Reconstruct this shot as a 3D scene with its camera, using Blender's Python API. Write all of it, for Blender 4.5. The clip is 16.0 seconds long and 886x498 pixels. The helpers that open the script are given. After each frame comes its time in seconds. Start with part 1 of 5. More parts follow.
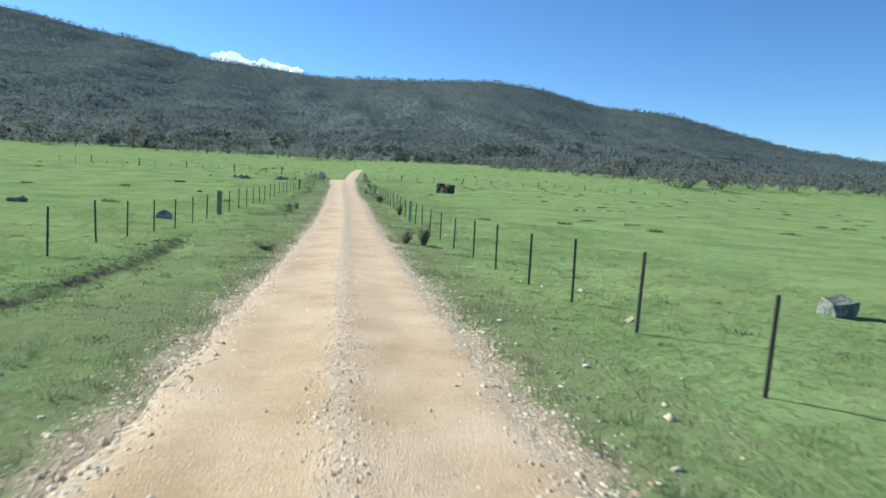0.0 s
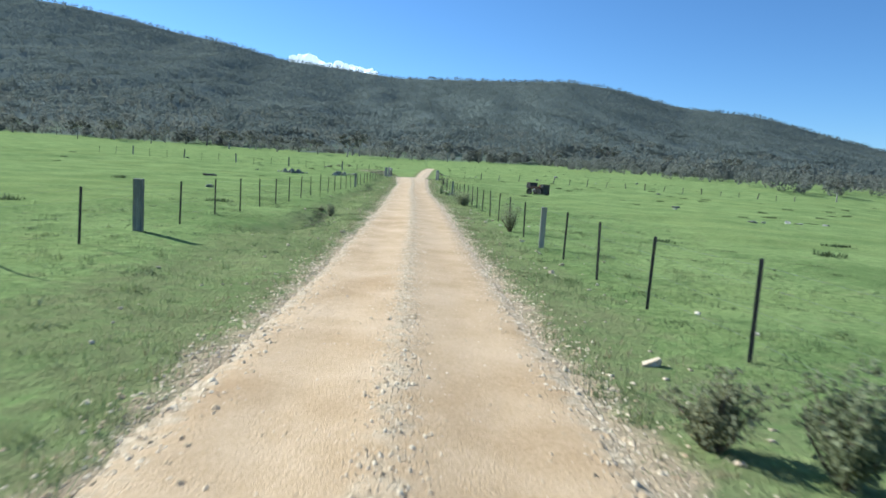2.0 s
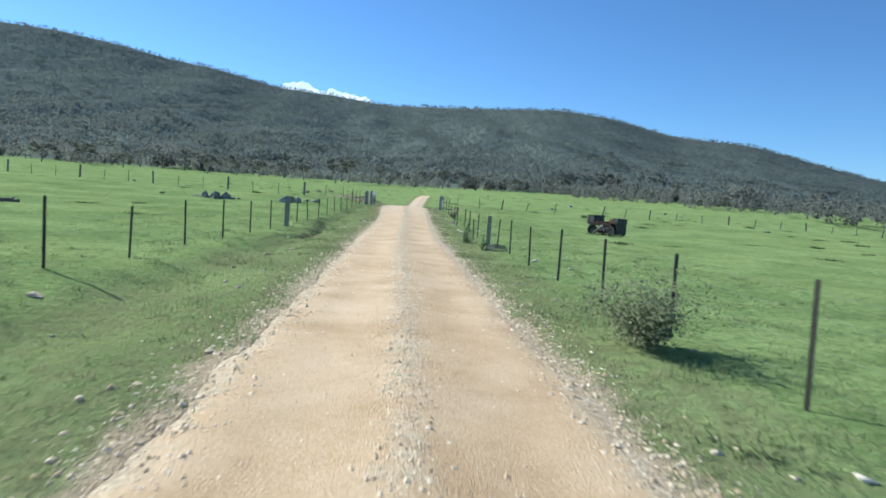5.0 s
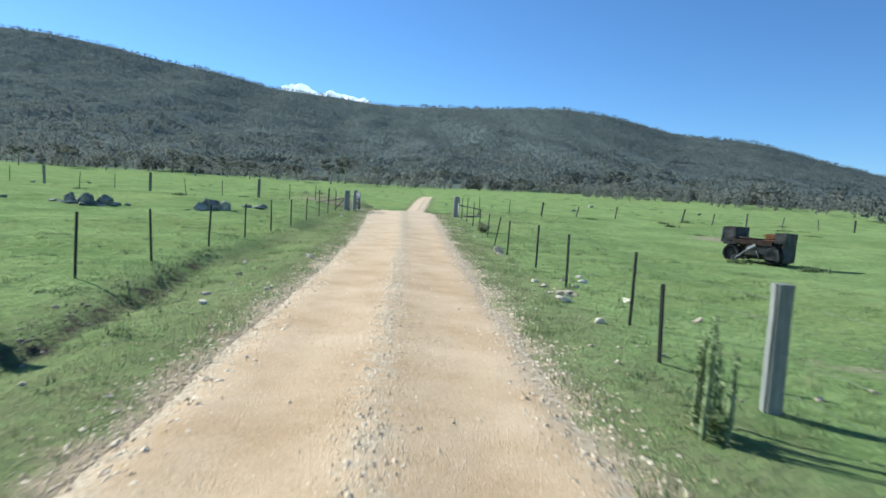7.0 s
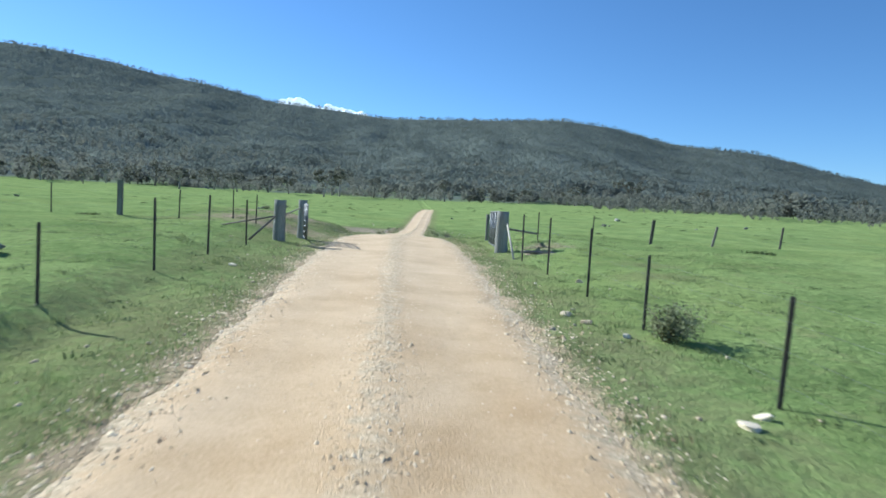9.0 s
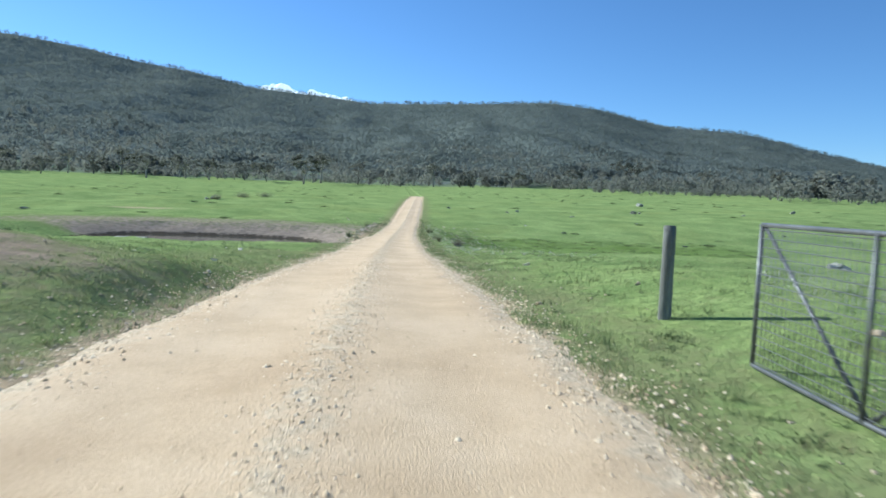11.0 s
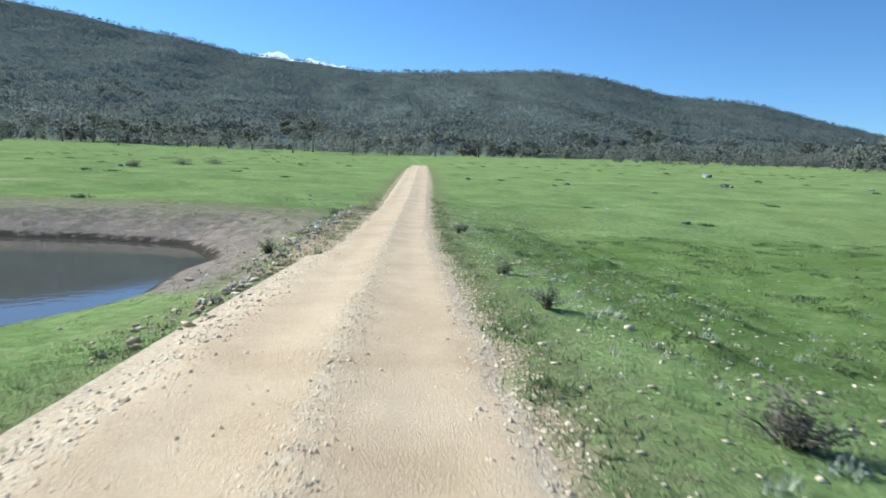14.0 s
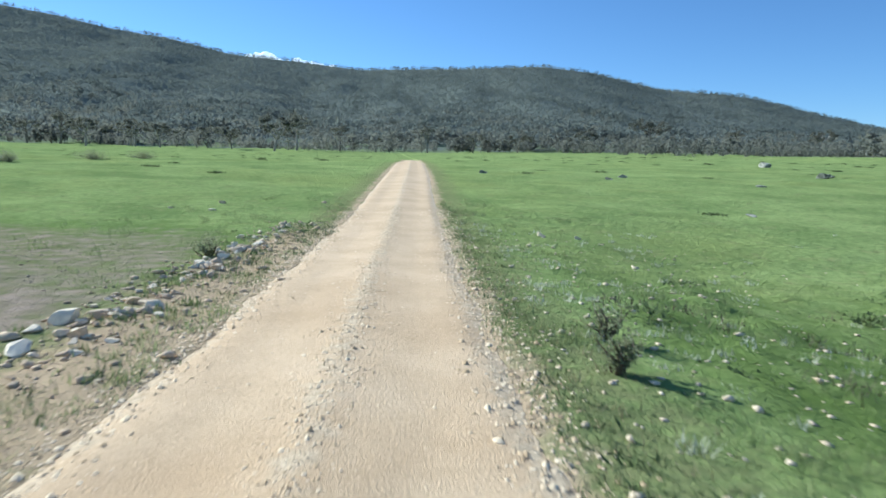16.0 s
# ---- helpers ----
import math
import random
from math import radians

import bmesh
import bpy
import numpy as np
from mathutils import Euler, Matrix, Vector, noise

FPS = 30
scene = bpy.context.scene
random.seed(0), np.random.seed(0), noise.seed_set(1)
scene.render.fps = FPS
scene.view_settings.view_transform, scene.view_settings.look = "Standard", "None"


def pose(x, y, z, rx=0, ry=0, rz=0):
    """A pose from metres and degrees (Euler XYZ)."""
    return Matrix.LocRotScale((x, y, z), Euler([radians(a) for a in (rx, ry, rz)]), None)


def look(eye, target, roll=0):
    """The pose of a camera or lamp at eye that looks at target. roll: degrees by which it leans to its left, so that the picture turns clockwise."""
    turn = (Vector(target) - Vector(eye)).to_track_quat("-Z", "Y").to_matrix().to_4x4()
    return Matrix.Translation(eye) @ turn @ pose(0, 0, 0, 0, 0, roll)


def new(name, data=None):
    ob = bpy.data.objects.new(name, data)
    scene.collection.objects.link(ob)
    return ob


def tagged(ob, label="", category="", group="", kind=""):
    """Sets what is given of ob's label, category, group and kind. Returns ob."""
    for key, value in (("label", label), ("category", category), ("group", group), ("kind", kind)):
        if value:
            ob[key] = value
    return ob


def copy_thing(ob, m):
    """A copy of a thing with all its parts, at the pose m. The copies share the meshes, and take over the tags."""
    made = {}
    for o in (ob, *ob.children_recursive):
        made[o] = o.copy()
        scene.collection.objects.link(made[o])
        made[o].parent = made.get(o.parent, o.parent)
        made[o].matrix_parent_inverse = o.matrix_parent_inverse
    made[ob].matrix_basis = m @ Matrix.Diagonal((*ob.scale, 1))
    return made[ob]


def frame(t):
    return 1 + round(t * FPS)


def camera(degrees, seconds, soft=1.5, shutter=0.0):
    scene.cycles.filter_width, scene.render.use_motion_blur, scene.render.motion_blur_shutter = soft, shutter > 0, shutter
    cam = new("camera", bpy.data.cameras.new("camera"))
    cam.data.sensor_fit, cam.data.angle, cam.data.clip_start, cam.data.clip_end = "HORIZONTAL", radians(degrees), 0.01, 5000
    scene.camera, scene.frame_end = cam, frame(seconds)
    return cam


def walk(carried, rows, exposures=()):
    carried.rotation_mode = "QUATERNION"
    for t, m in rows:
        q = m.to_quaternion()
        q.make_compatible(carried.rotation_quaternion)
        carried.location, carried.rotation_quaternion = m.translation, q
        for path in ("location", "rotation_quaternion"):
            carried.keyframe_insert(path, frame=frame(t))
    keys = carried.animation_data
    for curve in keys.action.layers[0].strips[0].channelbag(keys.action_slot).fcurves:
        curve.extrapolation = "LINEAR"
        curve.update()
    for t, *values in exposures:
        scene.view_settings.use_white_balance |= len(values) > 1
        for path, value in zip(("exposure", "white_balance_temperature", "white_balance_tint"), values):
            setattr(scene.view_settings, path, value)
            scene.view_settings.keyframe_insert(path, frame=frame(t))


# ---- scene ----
cam = camera(68.57, 16.0, soft=1.7, shutter=0.15)
PATH = [
    (0.0, 0.11, -17.16, 2.624, -8.27, -6.52, -3.25),
    (0.5, 0.27, -12.78, 2.423, -6.65, -6.76, -2.43),
    (1.0, 0.34, -8.24, 2.239, -4.66, -7.27, -2.67),
    (1.5, 0.27, -3.69, 2.019, -2.81, -7.09, -3.59),
    (2.0, 0.17, 0.98, 1.854, -2.14, -6.77, -3.90),
    (2.5, 0.11, 5.98, 1.731, -2.40, -6.28, -3.68),
    (3.0, 0.12, 10.71, 1.632, -2.79, -5.62, -3.75),
    (3.5, 0.08, 15.62, 1.604, -2.82, -5.30, -4.33),
    (4.0, 0.01, 20.56, 1.593, -2.63, -4.73, -4.75),
    (6.5, -0.12, 46.00, 1.624, -3.03, -4.18, -3.12),
    (7.0, -0.17, 51.27, 1.649, -2.77, -4.21, -3.52),
    (7.5, -0.19, 56.69, 1.620, -2.72, -3.62, -4.86),
    (8.0, -0.25, 62.32, 1.622, -2.71, -3.09, -4.66),
    (8.5, -0.27, 68.05, 1.695, -2.77, -3.07, -3.91),
    (9.0, -0.26, 73.80, 1.814, -2.92, -3.09, -3.17),
    (9.5, -0.21, 79.39, 1.904, -3.52, -2.86, -2.36),
    (10.0, -0.11, 85.05, 2.027, -4.03, -3.39, -2.16),
    (12.5, -0.28, 108.84, 2.139, -3.96, -5.44, -2.45),
    (13.0, -0.25, 113.32, 1.956, -4.11, -6.18, -2.87),
    (13.5, -0.13, 117.82, 1.818, -4.35, -6.76, -2.51),
    (14.0, 0.02, 122.15, 1.697, -4.11, -6.81, -2.30),
    (14.5, 0.06, 126.27, 1.575, -4.49, -6.90, -1.92),
    (15.0, 0.17, 130.58, 1.444, -4.60, -7.09, -1.58),
    (15.5, 0.27, 135.27, 1.297, -4.80, -7.15, -1.32),
    (16.0, 0.40, 140.00, 1.160, -4.91, -6.95, -1.35),
]
walk(cam, [(t, pose(x, y, z, 90 + pitch, roll, yaw)) for t, x, y, z, yaw, pitch, roll in PATH], [(0.0, 0.81, 5200, 2), (16.0, 0.81, 5200, 2)])

# ---- light: low sun ahead and to the left, clear blue sky ----
SUN_EL, SUN_AZ = radians(28), radians(-51)
sun_dir = Vector((math.sin(SUN_AZ) * math.cos(SUN_EL), math.cos(SUN_AZ) * math.cos(SUN_EL), math.sin(SUN_EL)))
world = bpy.data.worlds.new("sky")
scene.world = world
world.use_nodes = True
sky = world.node_tree.nodes.new("ShaderNodeTexSky")
sky.sky_type, sky.sun_disc = "NISHITA", False
sky.sun_elevation, sky.sun_rotation = SUN_EL, SUN_AZ
sky.altitude, sky.air_density, sky.dust_density, sky.ozone_density = 1500, 1.0, 0.15, 4.5
background = world.node_tree.nodes["Background"]
background.inputs["Strength"].default_value = 0.075
world.node_tree.links.new(sky.outputs["Color"], background.inputs["Color"])
sun = new("sun", bpy.data.lights.new("sun", "SUN"))
sun.data.energy, sun.data.angle, sun.data.color = 4.3, radians(0.53), (1.0, 0.93, 0.82)
sun.matrix_world = look(sun_dir * 50, (0, 0, 0))



# ---- materials ----
def material(name, colours, scales=(4.0, 60.0), rough=0.9, bump=0.3, bump_scale=80.0, metal=0.0, stretch=(1, 1, 1), spread=0.5, leaf=0.0, per_object=0.0, per_island=0.0, distance=0.02, upward=0.0):
    """Two colours mixed by noise at two scales, with fine relief."""
    m = bpy.data.materials.new(name)
    m.use_nodes = True
    nt = m.node_tree
    nodes, links = nt.nodes, nt.links
    bsdf = nodes["Principled BSDF"]
    coord = nodes.new("ShaderNodeTexCoord")
    mapping = nodes.new("ShaderNodeMapping")
    mapping.inputs["Scale"].default_value = stretch
    links.new(coord.outputs["Object"], mapping.inputs["Vector"])

    def noise_at(scale, detail):
        n = nodes.new("ShaderNodeTexNoise")
        n.inputs["Scale"].default_value, n.inputs["Detail"].default_value, n.inputs["Roughness"].default_value = scale, detail, 0.6
        links.new(mapping.outputs["Vector"], n.inputs["Vector"])
        return n.outputs["Fac"]

    def maths(op, a, b):
        n = nodes.new("ShaderNodeMath")
        n.operation = op
        for socket, v in zip(n.inputs, (a, b)):
            if isinstance(v, (int, float)):
                socket.default_value = v
            else:
                links.new(v, socket)
        return n.outputs["Value"]

    big, fine = noise_at(scales[0], 4), noise_at(scales[1], 3)
    total = maths("ADD", maths("MULTIPLY", big, 0.6), maths("MULTIPLY", fine, 0.4))
    if per_object:
        info = nodes.new("ShaderNodeObjectInfo")
        total = maths("ADD", total, maths("MULTIPLY", maths("SUBTRACT", info.outputs["Random"], 0.5), per_object))
    if per_island:
        geo = nodes.new("ShaderNodeNewGeometry")
        total = maths("ADD", total, maths("MULTIPLY", maths("SUBTRACT", geo.outputs["Random Per Island"], 0.5), per_island))
    ramp = nodes.new("ShaderNodeValToRGB")
    half = spread / 2 * 0.5
    ramp.color_ramp.elements[0].position, ramp.color_ramp.elements[1].position = 0.5 - half, 0.5 + half
    ramp.color_ramp.elements[0].color, ramp.color_ramp.elements[1].color = (*colours[0], 1), (*colours[1], 1)
    if len(colours) > 2:
        mid = ramp.color_ramp.elements.new(0.5)
        mid.color = (*colours[2], 1)
    links.new(total, ramp.inputs["Fac"])
    links.new(ramp.outputs["Color"], bsdf.inputs["Base Color"])
    bsdf.inputs["Roughness"].default_value, bsdf.inputs["Metallic"].default_value = rough, metal
    bsdf.inputs["Specular IOR Level"].default_value = 0.2 if metal == 0 else 0.5
    if bump:
        b = nodes.new("ShaderNodeBump")
        b.inputs["Strength"].default_value, b.inputs["Distance"].default_value = bump, distance
        links.new(noise_at(bump_scale, 5), b.inputs["Height"])
        links.new(b.outputs["Normal"], bsdf.inputs["Normal"])
    if upward:
        # leaves and blades too small to see are shaded as the soft mass that they form
        face = nodes.new("ShaderNodeNewGeometry")
        lift = nodes.new("ShaderNodeVectorMath")
        lift.operation = "ADD"
        lift.inputs[1].default_value = (0, 0, upward)
        links.new(face.outputs["Normal"], lift.inputs[0])
        unit = nodes.new("ShaderNodeVectorMath")
        unit.operation = "NORMALIZE"
        links.new(lift.outputs["Vector"], unit.inputs[0])
        links.new(unit.outputs["Vector"], bsdf.inputs["Normal"])
    if leaf:
        thin = nodes.new("ShaderNodeBsdfTranslucent")
        links.new(ramp.outputs["Color"], thin.inputs["Color"])
        mix = nodes.new("ShaderNodeMixShader")
        mix.inputs["Fac"].default_value = leaf
        links.new(bsdf.outputs["BSDF"], mix.inputs[1])
        links.new(thin.outputs["BSDF"], mix.inputs[2])
        links.new(mix.outputs["Shader"], nodes["Material Output"].inputs["Surface"])
    return m


def ground_material():
    """Pasture: patches of lush and worn grass, bare soil where the attribute 'soil' says, dry litter by 'dry'."""
    m = material("pasture", ((0.200, 0.274, 0.088), (0.342, 0.418, 0.146), (0.270, 0.347, 0.116)), (0.22, 4.5), 0.95, 0.6, 26.0, spread=0.36, distance=0.03)
    nt = m.node_tree
    nodes, links = nt.nodes, nt.links
    bsdf = nodes["Principled BSDF"]
    bsdf.inputs["Specular IOR Level"].default_value = 0.0
    grass = bsdf.inputs["Base Color"].links[0].from_socket
    coord = nodes.new("ShaderNodeTexCoord")
    colour = grass

    def patches(colour, scale, detail, low, high, amount, tone):
        n = nodes.new("ShaderNodeTexNoise")
        n.inputs["Scale"].default_value, n.inputs["Detail"].default_value, n.inputs["Roughness"].default_value = scale, detail, 0.72
        links.new(coord.outputs["Object"], n.inputs["Vector"])
        span = nodes.new("ShaderNodeMapRange")
        span.inputs["From Min"].default_value, span.inputs["From Max"].default_value, span.inputs["To Max"].default_value = low, high, amount
        links.new(n.outputs["Fac"], span.inputs["Value"])
        mix = nodes.new("ShaderNodeMix")
        mix.data_type = "RGBA"
        mix.inputs["B"].default_value = (*tone, 1)
        links.new(span.outputs["Result"], mix.inputs["Factor"])
        links.new(colour, mix.inputs["A"])
        return mix.outputs["Result"]

    colour = patches(colour, 0.09, 5, 0.48, 0.66, 0.5, (0.33, 0.37, 0.115))
    colour = patches(colour, 0.55, 8, 0.52, 0.70, 0.55, (0.135, 0.195, 0.062))
    colour = patches(colour, 1.7, 8, 0.54, 0.68, 0.6, (0.315, 0.295, 0.135))
    colour = patches(colour, 6.0, 6, 0.52, 0.68, 0.6, (0.10, 0.145, 0.045))
    colour = patches(colour, 22.0, 4, 0.50, 0.68, 0.5, (0.36, 0.40, 0.15))
    tufts = nodes.new("ShaderNodeTexNoise")
    tufts.inputs["Scale"].default_value, tufts.inputs["Detail"].default_value, tufts.inputs["Roughness"].default_value = 4.5, 7, 0.7
    links.new(coord.outputs["Object"], tufts.inputs["Vector"])
    relief = nodes.new("ShaderNodeBump")
    relief.inputs["Strength"].default_value, relief.inputs["Distance"].default_value = 0.8, 0.14
    links.new(tufts.outputs["Fac"], relief.inputs["Height"])
    fine = bsdf.inputs["Normal"].links[0].from_node
    links.new(relief.outputs["Normal"], fine.inputs["Normal"])
    # litter matches the haze-paled hill leaves, lightening the shaded gaps between trees
    for attribute, tones, scale, edge in (("litter", ((0.116, 0.134, 0.112), (0.205, 0.222, 0.186)), 0.05, 0.4), ("lush", ((0.105, 0.165, 0.038), (0.20, 0.27, 0.07)), 1.2, 0.6), ("dry", ((0.33, 0.30, 0.15), (0.205, 0.230, 0.088)), 4.0, 0.5), ("mud", ((0.15, 0.118, 0.085), (0.56, 0.44, 0.33)), 2.6, 0.5), ("clay", ((0.30, 0.225, 0.15), (0.54, 0.40, 0.28)), 3.0, 0.6), ("wet", ((0.055, 0.046, 0.034), (0.13, 0.105, 0.075)), 3.0, 0.3), ("soil", ((0.68, 0.50, 0.31), (0.48, 0.365, 0.225)), 3.0, 0.35)):
        a = nodes.new("ShaderNodeAttribute")
        a.attribute_name = attribute
        n = nodes.new("ShaderNodeTexNoise")
        n.inputs["Scale"].default_value, n.inputs["Detail"].default_value = scale, 6
        links.new(coord.outputs["Object"], n.inputs["Vector"])
        mask = nodes.new("ShaderNodeMath")
        mask.operation = "ADD"
        links.new(a.outputs["Fac"], mask.inputs[0])
        links.new(n.outputs["Fac"], mask.inputs[1])
        step = nodes.new("ShaderNodeMapRange")
        step.inputs["From Min"].default_value, step.inputs["From Max"].default_value = 1.0 - edge / 2, 1.0 + edge / 2
        links.new(mask.outputs["Value"], step.inputs["Value"])
        tone = nodes.new("ShaderNodeMix")
        tone.data_type = "RGBA"
        tone.inputs["A"].default_value, tone.inputs["B"].default_value = (*tones[0], 1), (*tones[1], 1)
        links.new(n.outputs["Fac"], tone.inputs["Factor"])
        mix = nodes.new("ShaderNodeMix")
        mix.data_type = "RGBA"
        links.new(step.outputs["Result"], mix.inputs["Factor"])
        links.new(colour, mix.inputs["A"])
        links.new(tone.outputs["Result"], mix.inputs["B"])
        colour = mix.outputs["Result"]
    links.new(colour, bsdf.inputs["Base Color"])
    return m


PASTURE = ground_material()


def road_material():
    """Packed tan clay with loose grey-tan gravel where the attribute 'loose' says."""
    m = material("road_gravel", ((0.56, 0.355, 0.175), (0.79, 0.56, 0.33), (0.69, 0.47, 0.255)), (0.8, 35.0), 0.95, 0.7, 60.0, spread=0.5, distance=0.02)
    nodes, links = m.node_tree.nodes, m.node_tree.links
    bsdf = nodes["Principled BSDF"]
    clay = bsdf.inputs["Base Color"].links[0].from_socket
    coord = nodes.new("ShaderNodeTexCoord")
    cells = nodes.new("ShaderNodeTexVoronoi")
    cells.inputs["Scale"].default_value = 28.0
    links.new(coord.outputs["Object"], cells.inputs["Vector"])
    tone = nodes.new("ShaderNodeValToRGB")
    tone.color_ramp.elements[0].color, tone.color_ramp.elements[1].color = (0.46, 0.33, 0.19, 1), (0.84, 0.65, 0.41, 1)
    split = nodes.new("ShaderNodeSeparateColor")
    links.new(cells.outputs["Color"], split.inputs["Color"])
    links.new(split.outputs["Red"], tone.inputs["Fac"])
    loose = nodes.new("ShaderNodeAttribute")
    loose.attribute_name = "loose"
    patchy = nodes.new("ShaderNodeTexNoise")
    patchy.inputs["Scale"].default_value, patchy.inputs["Detail"].default_value = 5.0, 5
    links.new(coord.outputs["Object"], patchy.inputs["Vector"])
    add = nodes.new("ShaderNodeMath")
    links.new(loose.outputs["Fac"], add.inputs[0])
    links.new(patchy.outputs["Fac"], add.inputs[1])
    step = nodes.new("ShaderNodeMapRange")
    step.inputs["From Min"].default_value, step.inputs["From Max"].default_value = 0.85, 1.15
    links.new(add.outputs["Value"], step.inputs["Value"])
    mix = nodes.new("ShaderNodeMix")
    mix.data_type = "RGBA"
    links.new(step.outputs["Result"], mix.inputs["Factor"])
    links.new(clay, mix.inputs["A"])
    links.new(tone.outputs["Color"], mix.inputs["B"])
    # overexposed look of the further track, put into its colour
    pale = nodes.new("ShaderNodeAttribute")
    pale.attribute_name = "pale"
    whitened = nodes.new("ShaderNodeMix")
    whitened.data_type = "RGBA"
    whitened.inputs["B"].default_value = (0.80, 0.63, 0.42, 1)
    links.new(pale.outputs["Fac"], whitened.inputs["Factor"])
    links.new(mix.outputs["Result"], whitened.inputs["A"])
    links.new(whitened.outputs["Result"], bsdf.inputs["Base Color"])
    return m


ROAD = road_material()
PEBBLE = material("pebble", ((0.62, 0.44, 0.25), (0.95, 0.76, 0.50)), (9, 60), 0.9, 0.3, 60, spread=0.8, per_island=0.8)
GRASS = material("grass_blade", ((0.165, 0.215, 0.075), (0.36, 0.40, 0.16)), (0.5, 8), 0.8, 0, spread=0.7, leaf=0.4, per_island=0.5, upward=1.2)
STRAW = material("dry_grass", ((0.25, 0.22, 0.10), (0.44, 0.38, 0.21)), (0.5, 8), 0.8, 0, spread=0.7, leaf=0.4, per_island=0.5, upward=0.8)
# leaf tones paled: distance haze over the hills is put into the colour
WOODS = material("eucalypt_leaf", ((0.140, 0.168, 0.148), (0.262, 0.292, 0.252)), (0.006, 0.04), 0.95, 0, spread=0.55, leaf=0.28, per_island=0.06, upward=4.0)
EDGE = material("scrub_leaf", ((0.178, 0.184, 0.146), (0.292, 0.298, 0.236)), (0.02, 0.2), 0.95, 0, spread=0.8, leaf=0.4, per_island=0.1, upward=3.0)
LEAF = material("tree_leaf", ((0.125, 0.130, 0.095), (0.25, 0.245, 0.185)), (0.3, 3), 0.8, 0, spread=0.6, leaf=0.5, per_island=0.3, upward=1.0)
BARK = material("pale_bark", ((0.19, 0.165, 0.14), (0.40, 0.36, 0.315)), (1, 12), 0.9, 0.5, 20, spread=0.6, per_object=0.4)
PICKET = material("weathered_steel", ((0.035, 0.032, 0.030), (0.075, 0.060, 0.048)), (5, 60), 0.6, 0.2, 90, metal=0.3, per_object=0.3)
WIRE = material("fence_wire", ((0.16, 0.16, 0.155), (0.26, 0.25, 0.24)), (5, 60), 0.45, 0, metal=0.8)
TIMBER = material("grey_timber", ((0.155, 0.153, 0.128), (0.37, 0.352, 0.298)), (3, 40), 0.85, 0.6, 30, stretch=(1, 1, 0.12), spread=0.6, per_object=0.25)
PALE = material("pale_timber", ((0.38, 0.34, 0.27), (0.56, 0.50, 0.41)), (3, 40), 0.85, 0.5, 30, stretch=(1, 1, 0.12), spread=0.6)
OLDPOST = material("old_split_timber", ((0.085, 0.076, 0.060), (0.25, 0.225, 0.18)), (3, 40), 0.9, 0.6, 30, stretch=(1, 1, 0.12), spread=0.6, per_object=0.3)
STEEL = material("galvanised_pipe", ((0.11, 0.11, 0.11), (0.22, 0.22, 0.215)), (4, 50), 0.5, 0.1, 80, metal=0.7)
DARKSTEEL = material("dark_painted_steel", ((0.022, 0.020, 0.018), (0.095, 0.084, 0.070)), (3, 30), 0.6, 0.3, 40, spread=0.6)
RUBBER = material("tyre_rubber", ((0.012, 0.012, 0.012), (0.035, 0.033, 0.031)), (4, 50), 0.8, 0.3, 60)
ORANGE = material("orange_rust_board", ((0.26, 0.10, 0.035), (0.48, 0.22, 0.09)), (3, 30), 0.85, 0.4, 40, spread=0.6)
STONE = material("pale_stone", ((0.64, 0.48, 0.31), (0.99, 0.84, 0.61)), (6, 40), 0.9, 0.5, 25, spread=0.7, per_object=0.5)
BOULDER = material("dark_granite", ((0.11, 0.116, 0.082), (0.48, 0.455, 0.37)), (2.5, 18), 0.95, 0.9, 9, spread=0.5, per_object=0.15, distance=0.05)
BUSH = material("bush_leaf", ((0.17, 0.185, 0.09), (0.36, 0.37, 0.20)), (3, 20), 0.8, 0, spread=0.6, leaf=0.5, per_island=0.5, upward=0.7)
TWIG = material("twig", ((0.10, 0.075, 0.05), (0.20, 0.16, 0.11)), (5, 40), 0.9, 0.3, 50)
MULLEIN = material("woolly_leaf", ((0.15, 0.20, 0.07), (0.42, 0.46, 0.22)), (5, 40), 0.9, 0, leaf=0.35, per_island=0.6, upward=0.6)
LOG = material("dead_wood", ((0.16, 0.13, 0.105), (0.38, 0.34, 0.29)), (2, 25), 0.9, 0.6, 20, spread=0.6, per_object=0.3)


def water_material():
    m = bpy.data.materials.new("dam_water")
    m.use_nodes = True
    nodes, links = m.node_tree.nodes, m.node_tree.links
    bsdf = nodes["Principled BSDF"]
    bsdf.inputs["Base Color"].default_value = (0.11, 0.095, 0.07, 1)
    bsdf.inputs["Roughness"].default_value, bsdf.inputs["IOR"].default_value = 0.05, 1.33
    coord = nodes.new("ShaderNodeTexCoord")
    n = nodes.new("ShaderNodeTexNoise")
    n.inputs["Scale"].default_value, n.inputs["Detail"].default_value = 3.0, 3
    links.new(coord.outputs["Object"], n.inputs["Vector"])
    b = nodes.new("ShaderNodeBump")
    b.inputs["Strength"].default_value, b.inputs["Distance"].default_value = 0.05, 0.03
    links.new(n.outputs["Fac"], b.inputs["Height"])
    links.new(b.outputs["Normal"], bsdf.inputs["Normal"])
    return m


WATER = water_material()
CLOUD = bpy.data.materials.new("cloud")
CLOUD.use_nodes = True
_c = CLOUD.node_tree.nodes["Principled BSDF"]
_c.inputs["Base Color"].default_value, _c.inputs["Roughness"].default_value = (0.9, 0.9, 0.9, 1), 1.0
# added glow stands in for sunlight in the cloud, which is no lamp
_c.inputs["Emission Color"].default_value, _c.inputs["Emission Strength"].default_value = (0.92, 0.96, 1.0, 1), 0.45


